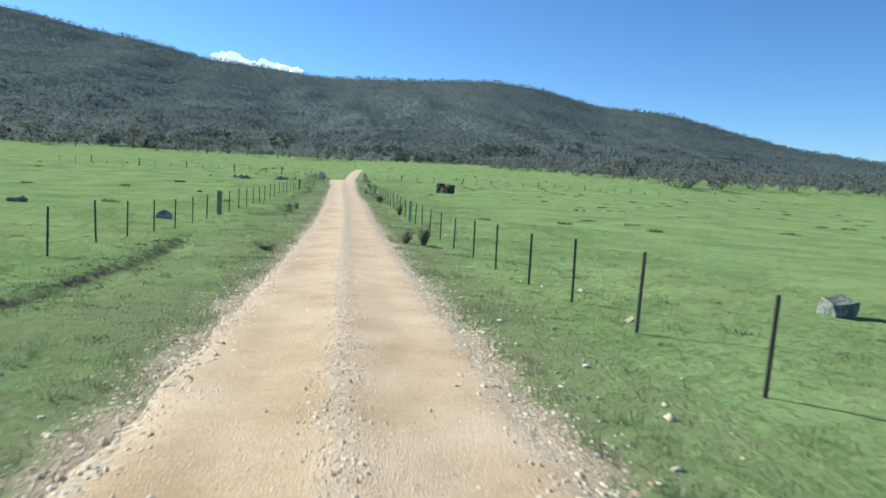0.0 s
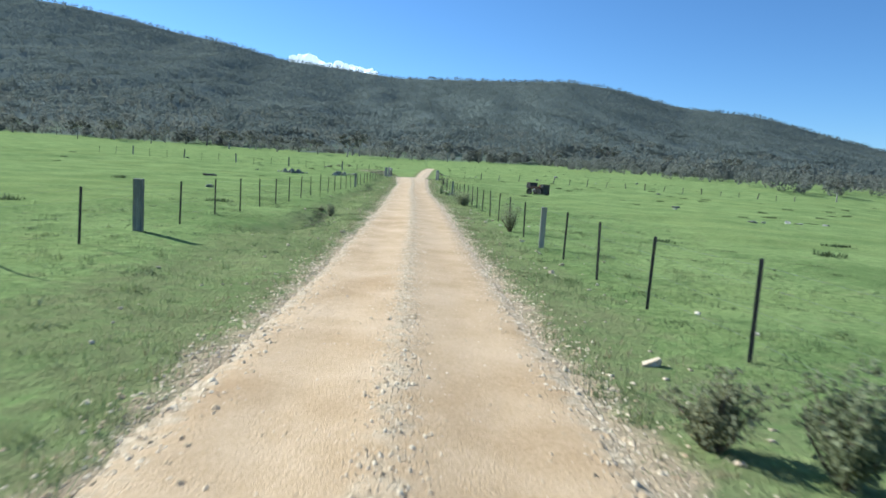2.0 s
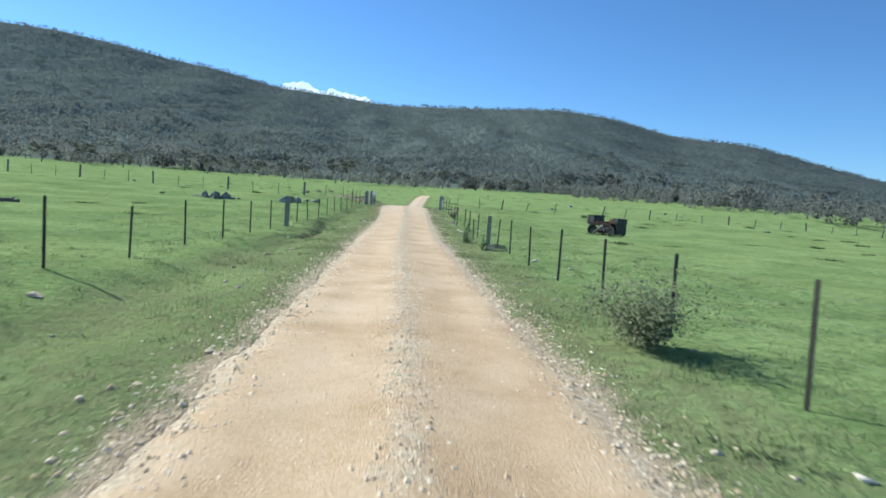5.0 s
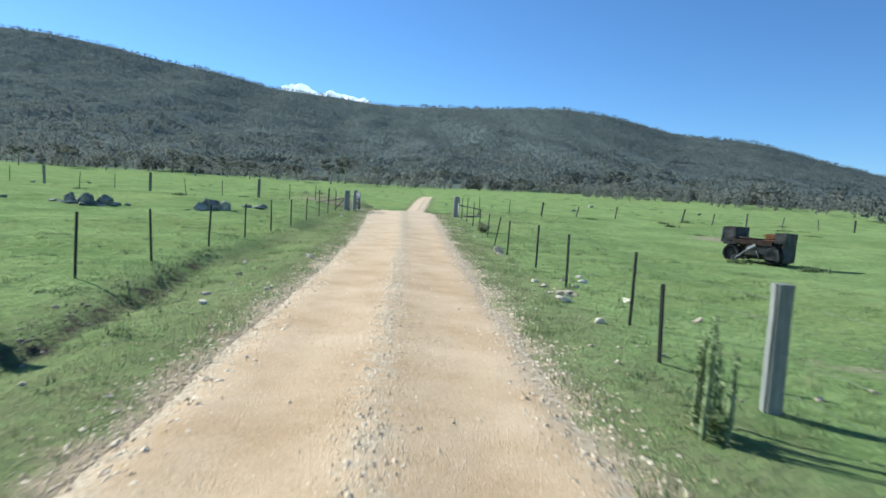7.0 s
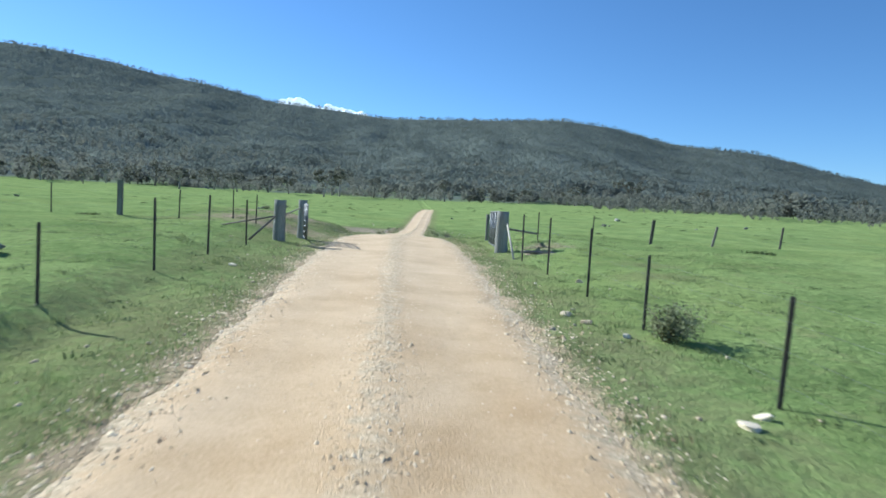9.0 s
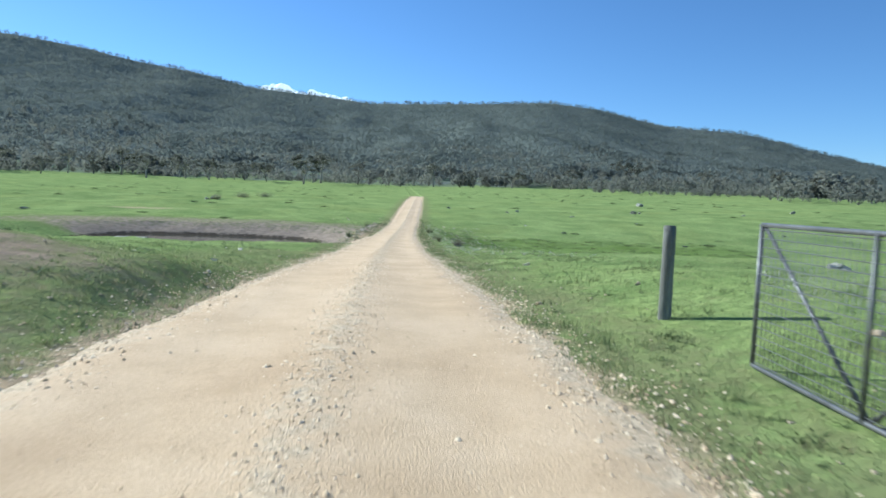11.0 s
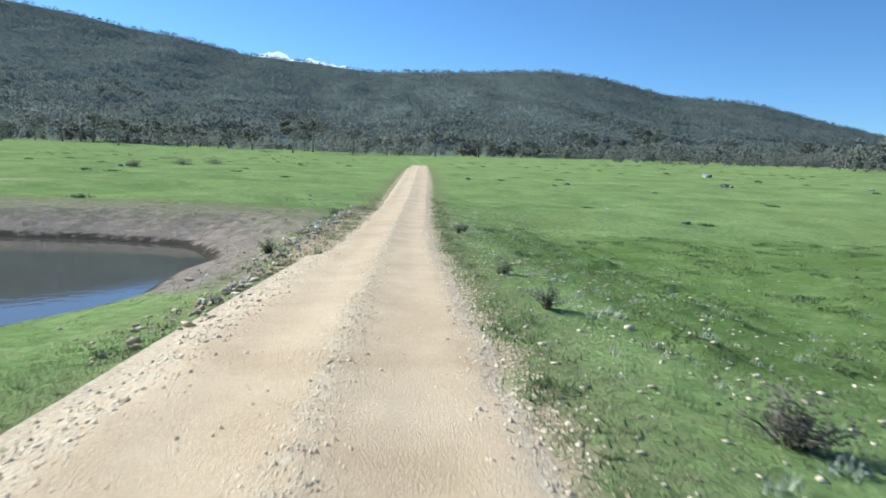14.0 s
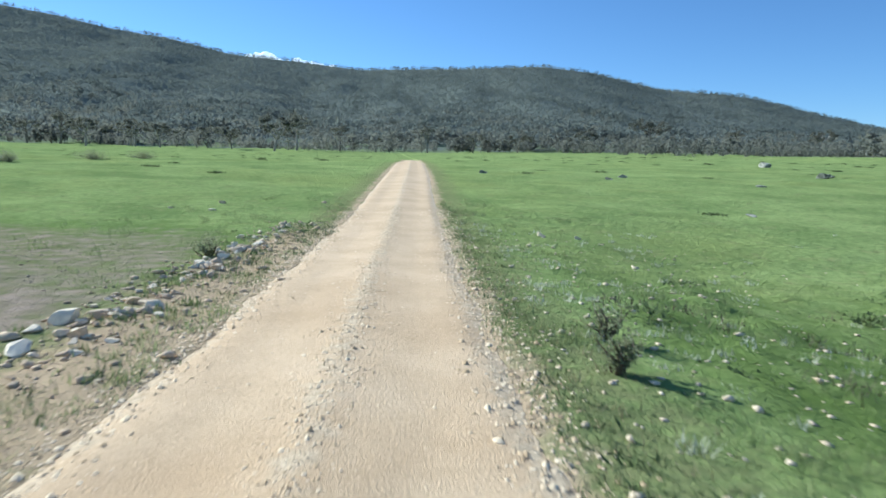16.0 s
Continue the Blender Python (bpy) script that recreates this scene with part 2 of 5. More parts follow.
# ---- building blocks ----
def solid(name, verts, faces, mat, parent=None, smooth=False, label=""):
    """One mesh object out of vertex and face arrays (faces all of one size, or a list)."""
    me = bpy.data.meshes.new(name)
    if isinstance(faces, np.ndarray):
        n, k = faces.shape
        me.vertices.add(len(verts))
        me.vertices.foreach_set("co", np.asarray(verts, dtype=np.float32).ravel())
        me.loops.add(n * k)
        me.loops.foreach_set("vertex_index", faces.astype(np.int32).ravel())
        me.polygons.add(n)
        me.polygons.foreach_set("loop_start", np.arange(0, n * k, k, dtype=np.int32))
        me.polygons.foreach_set("loop_total", np.full(n, k, dtype=np.int32))
        me.update(calc_edges=True)
    else:
        me.from_pydata([tuple(v) for v in verts], [], faces)
    me.materials.append(mat)
    if smooth:
        me.polygons.foreach_set("use_smooth", np.ones(len(me.polygons), dtype=bool))
    ob = new(name, me)
    ob.parent = parent
    if label:
        ob["label"] = label
    return ob


def part(name, bm, mat, parent=None, label="", smooth=False):
    me = bpy.data.meshes.new(name)
    bm.to_mesh(me)
    bm.free()
    me.materials.append(mat)
    if smooth:
        me.polygons.foreach_set("use_smooth", np.ones(len(me.polygons), dtype=bool))
    ob = new(name, me)
    ob.parent = parent
    if label:
        ob["label"] = label
    return ob


def again(ob, parent, m):
    """A further part on the same mesh."""
    o = new(ob.name.split(".")[0], ob.data)
    o.parent = parent
    o.matrix_basis = m
    if "label" in ob:
        o["label"] = ob["label"]
    return o


def empty(name, m=None):
    ob = new(name)
    if m is not None:
        ob.matrix_world = m
    return ob


def box_bm(sx, sy, sz, bevel=0.0, at=(0, 0, 0), turn=None):
    bm = bmesh.new()
    bmesh.ops.create_cube(bm, size=1.0)
    bmesh.ops.scale(bm, vec=(sx, sy, sz), verts=bm.verts)
    if bevel:
        bmesh.ops.bevel(bm, geom=bm.edges[:], offset=bevel, segments=2, affect="EDGES", profile=0.6)
    m = Matrix.Translation(at) @ (turn.to_4x4() if turn else Matrix())
    bmesh.ops.transform(bm, matrix=m, verts=bm.verts)
    return bm


def tube(path, radii, sides=6, close=True):
    """Vertices and faces of a tapered tube along a path."""
    path = [Vector(p) for p in path]
    verts, faces = [], []
    for i, p in enumerate(path):
        d = (path[min(i + 1, len(path) - 1)] - path[max(i - 1, 0)]).normalized()
        side = d.cross(Vector((0.3, 0.9, 0.31))).normalized()
        up = side.cross(d)
        r = radii[i] if hasattr(radii, "__len__") else radii
        for k in range(sides):
            a = 2 * math.pi * k / sides
            verts.append(p + (side * math.cos(a) + up * math.sin(a)) * r)
    for i in range(len(path) - 1):
        for k in range(sides):
            a, b = i * sides + k, i * sides + (k + 1) % sides
            faces.append((a, a + sides, b + sides, b))
    if close:
        faces.append(tuple(range(sides)))
        faces.append(tuple(reversed(range((len(path) - 1) * sides, len(path) * sides))))
    return verts, faces


def tubes(name, runs, mat, parent=None, sides=6, label="", smooth=True):
    verts, faces = [], []
    for path, radii in runs:
        v, f = tube(path, radii, sides)
        k = len(verts)
        verts += v
        faces += [tuple(i + k for i in q) for q in f]
    return solid(name, verts, faces, mat, parent, smooth, label)


def rock_bm(rng, sx, sy, sz, detail=2, rough=0.25, sink=0.25, cuts=4, depth=(0.6, 0.85)):
    """A broken stone: a faceted ball pushed about and cut by planes; its foot is below zero."""
    bm = bmesh.new()
    bmesh.ops.create_icosphere(bm, subdivisions=detail, radius=1.0)
    offset = Vector(rng.uniform(-50, 50, 3))
    for v in bm.verts:
        v.co *= 1 + rough * noise.noise(v.co * 1.3 + offset) * 1.6 + rough * 0.4 * noise.noise(v.co * 4 + offset)
    for _ in range(cuts):
        n = Vector(rng.normal(size=3)).normalized()
        d = rng.uniform(*depth)
        for v in bm.verts:
            k = v.co.dot(n)
            if k > d:
                v.co -= n * (k - d)
    for v in bm.verts:
        v.co = Vector((v.co.x * sx, v.co.y * sy, v.co.z * sz + sz * (1 - 2 * sink)))
    return bm


def leaf_cloud(rng, centres, radii, count, size, flat=0.8):
    """Random small triangles inside the balls given, as vertex and face arrays."""
    centres, radii = np.asarray(centres, float), np.asarray(radii, float)
    pick = rng.integers(0, len(centres), count)
    d = rng.normal(size=(count, 3))
    d /= np.linalg.norm(d, axis=1)[:, None]
    r = radii[pick][:, None] * (rng.uniform(0.25, 1, (count, 1)) ** 0.5)
    c = centres[pick] + d * r * np.array([1, 1, flat])
    a = rng.normal(size=(count, 3))
    a /= np.linalg.norm(a, axis=1)[:, None]
    b = np.cross(a, rng.normal(size=(count, 3)))
    b /= np.linalg.norm(b, axis=1)[:, None]
    s = size * rng.uniform(0.6, 1.4, (count, 1))
    verts = np.stack([c - a * s * 0.5 - b * s * 0.28, c + a * s * 0.6, c - a * s * 0.2 + b * s * 0.45], 1).reshape(-1, 3)
    return verts, np.arange(count * 3).reshape(-1, 3)


# ---- the lie of the land ----
GY = [-300, -80, -12, 0, 10, 50, 60, 75, 81, 87, 91, 97, 105, 112, 120, 130, 140, 151, 160, 170, 182, 207, 215, 240, 330, 430, 600]
GZ = [8.0, 2.9, 0.75, 0.3, 0.05, 0, 0.03, 0.12, 0.22, 0.40, 0.50, 0.60, 0.60, 0.38, 0.06, -0.15, -0.46, -0.45, -0.30, 0.25, 0.9, 1.75, 1.85, 2.2, 4.6, 8.0, 12]
_fy = np.linspace(-300, 600, 3601)
_fz = np.interp(_fy, GY, GZ)
_k = np.exp(-0.5 * (np.arange(-24, 25) / 9.0) ** 2)
_fz = np.convolve(np.pad(_fz, 24, mode="edge"), _k / _k.sum(), mode="valid")
RIDGE_U = [-1.6, -1.0, -0.615, -0.536, -0.435, -0.374, -0.291, -0.21, -0.124, -0.039, 0.046, 0.131, 0.217, 0.295, 0.395, 0.521, 0.623, 0.733, 1.1, 1.6]
RIDGE_H = [0.17, 0.215, 0.213, 0.209, 0.194, 0.181, 0.170, 0.152, 0.146, 0.138, 0.142, 0.146, 0.152, 0.145, 0.125, 0.121, 0.100, 0.080, 0.05, 0.05]
ROAD_Y = [-60, 0, 20, 35, 56, 75, 90, 100, 108, 120, 130, 140, 150, 165, 185, 207, 260]
ROAD_L = [-1.3, -1.35, -1.35, -1.5, -1.9, -2.1, -2.7, -3.0, -2.6, -2.2, -1.9, -1.5, -1.1, -0.4, 0.6, 1.4, 3.5]
ROAD_R = [1.6, 1.55, 1.5, 1.5, 1.15, 1.3, 1.45, 1.5, 1.2, 0.95, 1.0, 1.15, 1.5, 2.2, 3.2, 4.1, 6.3]
GULLIES = (((-4.4, -9.0), (-4.35, -5.0), (-4.6, 0.0), (-5.0, 5.0)), ((-2.9, 20.0), (-3.1, 22.7), (-3.4, 25.0), (-3.7, 28.0)), ((-4.1, 54.0), (-3.9, 58.0), (-4.2, 61.5), (-5.0, 67.5)))
FOOT, CREST = 500.0, 2000.0


def smooth(v, a, b):
    t = np.clip((np.asarray(v, float) - a) / (b - a), 0, 1)
    return t * t * (3 - 2 * t)


def wave(x, y, s, seed):
    """Cheap smooth noise of size s metres, about -1 to 1."""
    r = np.random.default_rng(seed)
    total = 0
    for _ in range(7):
        a, f, p = r.uniform(0, 2 * math.pi), r.uniform(0.6, 1.8) * 2 * math.pi / s, r.uniform(0, 7)
        total = total + np.sin((x * math.cos(a) + y * math.sin(a)) * f + p)
    return total / 3.2


def pond_reach(x, y):
    """1 at the water's edge of the dam, growing outwards."""
    x, y = np.asarray(x, float), np.asarray(y, float)
    e = (np.abs((x + 13.7) / 7.9) ** 3.2 + np.abs((y - 139.6) / 7.8) ** 3.2) ** 0.3125
    return e + 0.035 * wave(x, y, 5.0, 3)


def road_edges(y):
    return np.interp(y, ROAD_Y, ROAD_L), np.interp(y, ROAD_Y, ROAD_R)


def land(x, y):
    """Height of the ground, before the road is laid on it."""
    x, y = np.broadcast_arrays(np.asarray(x, float), np.asarray(y, float))
    near = np.interp(y, _fy, _fz)
    left, right = road_edges(y)
    off = np.maximum(np.maximum(left - x, x - right), 0)
    z = near + 0.0
    z = z + 0.5 * np.exp(-((y - 103) / np.where(y < 103, np.where(x < 0, 22.0, 15.0), 12.0)) ** 2) * smooth(off, 0.7, 4.5)
    z = z + 0.50 * np.exp(-((y - 105.0) / 3.3) ** 2) * (x < 0) * smooth(off, 0.05, 1.4) * (1 - smooth(-x, 9, 13))
    z = z + smooth(y, 190, 245) * np.clip(x / 45, 0, 3) * 1.0
    z = z - 0.22 * np.exp(-((off - 2.1) / 0.7) ** 2) * (x < 0) * smooth(y, 5, 20) * (1 - smooth(y, 86, 95)) * (0.7 + 0.5 * wave(x, y, 9, 5))
    z = z - 0.75 * smooth(x, 1.8, 8.0) * smooth(y - 0.12 * x, 122, 130) * (1 - smooth(y, 147, 163)) * (1 - smooth(x, 40, 80))
    damp = smooth(x, 2.6, 4.5) * smooth(y - 0.12 * x, 124, 129) * (1 - smooth(y, 148, 156)) * (1 - smooth(x, 22, 34))
    z = z + 0.17 * damp * np.clip(wave(x, y, 1.7, 74), 0, 1.2) * smooth(wave(x, y, 6.0, 75), -0.5, 0.4)
    z = z + 0.030 * wave(x, y, 2.3, 11) * smooth(off, -0.2, 0.8) + 0.06 * wave(x, y, 9.0, 12) * smooth(off, 1, 6) + 0.35 * wave(x, y, 60, 13) * smooth(off, 15, 60)
    z = z - 0.14 * smooth(np.minimum(x - left, right - x), 0.0, 0.4)
    z = z - 0.30 * np.exp(-((x - 14.5) / 6.5) ** 2 - ((y - 76.6) / 6.0) ** 2)
    z = z - 0.11 * np.exp(-((x - 3.6) / 1.3) ** 2 - ((y - 57.0) / 1.8) ** 2)
    for pts in GULLIES:
        line = np.interp(y, [p[1] for p in pts], [p[0] for p in pts])
        along = smooth(y, pts[0][1], pts[0][1] + 1.5) * (1 - smooth(y, pts[-1][1] - 1.5, pts[-1][1]))
        d = x - line - 0.12 * wave(y, y * 0, 1.3, 9)
        z = z - 0.11 * along * np.exp(-(np.where(d < 0, d / 0.10, d / 0.6)) ** 2)
    e = pond_reach(x, y)
    grade = 2.1 - 0.9 * smooth(141 - y, 0, 5)
    bowl = np.where(e < 1, -1.38 - (1 - e) * 1.4, -1.38 + (e - 1) * grade)
    z = np.where(e < 2.6, np.minimum(z, bowl + 0.02 * wave(x, y, 1.7, 21) * smooth(e, 1.0, 1.15) + (0.10 * smooth(e, 1.0, 1.03)) + 0.045 * wave(x, y, 0.9, 22) * smooth(e, 1.02, 1.2)), z)
    # hills
    u = x / np.maximum(y, 300.0)
    top = np.interp(u, RIDGE_U, RIDGE_H) * CREST - 6
    s = np.clip((y - FOOT) / (CREST - FOOT), 0, 1)
    rise = 0.35 * s + 0.65 * s ** 1.7
    gully = (wave(x + 0.2 * y, y * 0.16, 330, 31) * 0.034 + wave(x - 0.1 * y, y * 0.25, 130, 32) * 0.013) * np.sin(np.pi * s)
    base = np.interp(y, _fy, _fz)
    hill = base + (top - 12) * np.clip(rise + gully, 0, 1.02)
    over = np.clip((y - CREST) / 600, 0, 1)
    hill = hill - over * 160
    return np.where(y > FOOT, hill + smooth(y, 190, 245) * np.clip(x / 45, 0, 3) * 1.0 * (1 - s), z)


def road_height(x, y):
    """The running surface: low crown, two wheel tracks with a loose ridge between."""
    left, right = road_edges(y)
    mid, half = (left + right) / 2 + 0.02, (right - left) / 2
    u = (x - mid) / half
    z = np.interp(y, _fy, _fz) + 0.025 + 0.045 * (1 - np.clip(u * u, 0, 1))
    z = z - 0.022 * np.exp(-((u - 0.5) / 0.24) ** 2) - 0.022 * np.exp(-((u + 0.5) / 0.24) ** 2) + 0.018 * np.exp(-(u / 0.13) ** 2)
    z = z + 0.004 * wave(x, y, 2.2, 41) + 0.003 * wave(x, y, 0.5, 42)
    return z - 0.10 * smooth(np.abs(u), 0.86 + 0.09 * wave(x * 0, y, 2.5, 43) + 0.04 * wave(x, y, 0.7, 44), 1.35)


def surface(x, y):
    """The ground, or the road where it lies on it."""
    left, right = road_edges(y)
    on_road = np.abs(x - (left + right) / 2 - 0.02) < 1.34 * (right - left) / 2
    return np.where(on_road, np.maximum(land(x, y), road_height(x, y)), land(x, y))


def spot(x, y, dz=0.0):
    return Vector((x, y, float(surface(x, y)) - 0.005 + dz))


def grid_sheet(name, xs, ys, height, mat):
    gx, gy = np.meshgrid(xs, ys)
    gz_ = height(gx, gy)
    verts = np.stack([gx, gy, gz_], -1).reshape(-1, 3)
    nx, ny = len(xs), len(ys)
    i = (np.arange(ny - 1)[:, None] * nx + np.arange(nx - 1)[None, :]).ravel()
    ob = solid(name, verts, np.stack([i, i + 1, i + 1 + nx, i + nx], 1), mat, smooth=True)
    return ob, verts


def steps(a, b, first, growth):
    out, s = [a], first
    while out[-1] < b:
        out.append(out[-1] + s)
        s *= growth
    return out


# ---- ground, road, water ----
_right = steps(9.0, 2600.0, 0.3, 1.09)
_left = [-v for v in steps(9.0, 20.0, 0.3, 1.0)][::-1]
_far_left = [-v for v in steps(20.3, 2600.0, 0.4, 1.09)][::-1]
XS = np.array(_far_left + _left[1:] + list(np.arange(-8.8, 9.0, 0.2)) + _right)
XS = np.unique(np.round(XS, 4))
YS = np.array([-400, -300, -220, -160, -110, -80, -60, -45, -35] + list(np.arange(-30, 170, 0.4)) + steps(170.4, 2700.0, 0.5, 1.028))
ground, gv = grid_sheet("ground", XS, YS, land, PASTURE)
tagged(ground, "green grazed pasture running up into dark wooded hills", "ground", kind="structure")
gx, gy = gv[:, 0], gv[:, 1]
gl_, gr_ = road_edges(gy)
off = np.maximum(np.maximum(gl_ - gx, gx - gr_), 0)
e = pond_reach(gx, gy)


def blot(x, y, rx, ry):
    return np.exp(-(((gx - x) / rx) ** 2 + ((gy - y) / ry) ** 2))


soil = (0.70 + 0.14 * wave(gx, gy, 1.9, 63)) * np.exp(-(off / 0.45) ** 2) * (gy < 260)
mud = (0.62 + 0.33 * (1 - smooth(e, 1.05, 1.35))) * (1 - smooth(e, 1.40, 1.75)) * (1 - smooth(gx - 0.5 * wave(gx, gy, 3, 61), -3.4, -2.5)) * smooth(gy + 0.3 * gx, 133.0, 136.5)
dark_earth = 0 * gx
for pts in GULLIES:
    d = gx - np.interp(gy, [p[1] for p in pts], [p[0] for p in pts])
    dark_earth = np.maximum(dark_earth, 0.56 * np.exp(-(d / 0.40) ** 2) * smooth(gy, pts[0][1], pts[0][1] + 1.5) * (1 - smooth(gy, pts[-1][1] - 1.5, pts[-1][1])))
clay = 0 * gx
for b in ((-5.4, 100.3, 2.4, 1.8), (4.6, 96.6, 1.0, 1.2), (4.0, 94.7, 0.5, 0.8), (-7.2, 101.2, 2.0, 1.2), (-6.0, 104.2, 2.6, 1.4), (16.5, 85.9, 1.3, 1.5), (5.3, 58.5, 0.9, 0.5), (7.3, 56.7, 1.5, 0.3), (2.3, 27.4, 0.35, 0.9)):
    clay = np.maximum(clay, (0.45 if 50 < b[1] < 60 else 0.8) * blot(*b))
soil = np.maximum(soil, 0.60 * blot(-27, 166, 5.5, 1.6))
soil = np.maximum(soil, 0.74 * (1 - smooth(off, 0.8, 2.2)) * (gx < 0) * smooth(gy, 133, 139) * (1 - smooth(gy, 154, 160)))
litter = 0.60 * smooth(gy + 12 * wave(gx, gy, 60, 68), FOOT - 35, FOOT + 20) + 0.4 * smooth(gy, FOOT + 60, FOOT + 140)
dry = 0.58 * np.exp(-((off - 0.4) / 1.2) ** 2) * (gy < 260)
dry = np.maximum(dry, (0.53 + 0.10 * wave(gx, gy, 4, 67)) * (1 - smooth(off, 1.2, 2.6)) * (gx > 0) * (gy < 118))
dry = np.maximum(dry, (0.54 + 0.10 * wave(gx, gy, 6, 66)) * (1 - smooth(off, 2.2, 4.2)) * (gx < 0) * (gy < 118))
dry = np.maximum(dry, 0.55 * (1 - smooth(e, 1.7, 2.5)) * smooth(gy, 136, 144) * (gx < -1.5))
dry = np.maximum(dry, 0.66 * (1 - smooth(off, 0.5, 1.7)) * (gx < 0) * smooth(gy, 52, 60) * (1 - smooth(gy, 96, 100)))
mud = np.maximum(mud, 0.52 * (1 - smooth(e, 1.8, 2.5)) * smooth(gy, 140, 146) * (1 - smooth(gx, -3.5, -2.0)))
for bb in ((5.6, 88.5, 1.4, 1.0), (6.2, 91.0, 1.2, 0.8), (-9.0, 99.0, 2.0, 1.2)):
    dry = np.maximum(dry, 0.62 * blot(*bb))
dry = np.maximum(dry, 0.52 * (1 - smooth(off, 1, 5)) * (gx < 0) * smooth(gy, 127, 133) * (1 - smooth(gy, 150, 160)))
dry = np.maximum(dry, 0.42 * (1 - smooth(off, 0.5, 7)) * (gx > 0) * smooth(gy, 106, 112) * (1 - smooth(gy, 122, 130)))
lush = (0.60 + 0.10 * wave(gx, gy, 2.4, 69)) * smooth(gy - 0.1 * gx, 124, 129) * (1 - smooth(gy, 146, 158)) * smooth(gx, 2, 4) * (1 - smooth(gx, 22, 45))
lush = np.maximum(lush, 0.55 * (1 - smooth(e, 1.9, 2.7)) * smooth(gy, 138, 146) * (gx < -1.5))
wet = np.maximum(0.78 * (1 - smooth(e, 1.0, 1.10)), dark_earth)
for nm, values in (("soil", soil), ("dry", dry), ("mud", mud), ("wet", wet), ("lush", lush), ("clay", clay), ("litter", litter)):
    a = ground.data.attributes.new(nm, "FLOAT", "POINT")
    a.data.foreach_set("value", values.astype(np.float32))

ry = np.arange(-45, 258, 0.25)
ru = np.concatenate([np.linspace(-1.35, -0.9, 7), np.linspace(-0.85, 0.85, 30), np.linspace(0.9, 1.35, 7)])
rl, rr = road_edges(ry)
rx = (rl + rr)[:, None] / 2 + ru[None, :] * ((rr - rl) / 2)[:, None]
rz = road_height(rx, np.repeat(ry[:, None], len(ru), 1))
i = (np.arange(len(ry) - 1)[:, None] * len(ru) + np.arange(len(ru) - 1)[None, :]).ravel()
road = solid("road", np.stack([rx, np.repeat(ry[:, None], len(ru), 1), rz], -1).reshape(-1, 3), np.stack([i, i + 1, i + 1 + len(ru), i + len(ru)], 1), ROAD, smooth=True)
ra = road.data.attributes.new("loose", "FLOAT", "POINT")
ru2 = np.repeat(ru[None, :], len(ry), 0)
ra.data.foreach_set("value", (0.52 * np.exp(-(ru2 / 0.17) ** 2) + 0.62 * smooth(np.abs(ru2), 0.72, 1.02)).ravel().astype(np.float32))
# share of the exposure-paled colour, growing from y 72 to 92
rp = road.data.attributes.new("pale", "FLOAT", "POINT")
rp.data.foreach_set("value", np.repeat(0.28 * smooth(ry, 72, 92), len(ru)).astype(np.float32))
tagged(road, "pale tan unsealed gravel farm track with two wheel ruts", "road", kind="structure")

bm = bmesh.new()
ring = [bm.verts.new((-13.6 + 10.6 * math.cos(a), 139.6 + 10.0 * math.sin(a), -1.38)) for a in np.linspace(0, 2 * math.pi, 49)[:-1]]
bm.faces.new(ring)
pond = part("water", bm, WATER)
tagged(pond, "still brown water of a small farm dam reflecting the sky", "water", kind="structure")

# ---- clouds showing over the ridge ----
crng = np.random.default_rng(3)
for u0, w, h, zz in ((-0.176, 0.026, 0.0085, 0.1535), (-0.122, 0.034, 0.0075, 0.1465), (-0.09, 0.022, 0.005, 0.142)):
    bm = bmesh.new()
    D = 4400
    for k in range(16):
        f = k / 15 * 2 - 1
        r = D * h * (0.55 + 0.5 * (1 - f * f)) * crng.uniform(0.7, 1.1)
        bmesh.ops.create_icosphere(bm, subdivisions=3, radius=r, matrix=Matrix.Translation((D * (u0 + f * w * 0.8), D + crng.uniform(-60, 60), D * zz - D * h * 0.5 + crng.uniform(-0.2, 0.2) * r)))
    for v in bm.verts:
        v.co += Vector(noise.noise_vector(v.co / 28)) * 9
    tagged(part("cloud", bm, CLOUD, smooth=True), "small bright white cloud behind the ridge", "cloud", kind="structure")


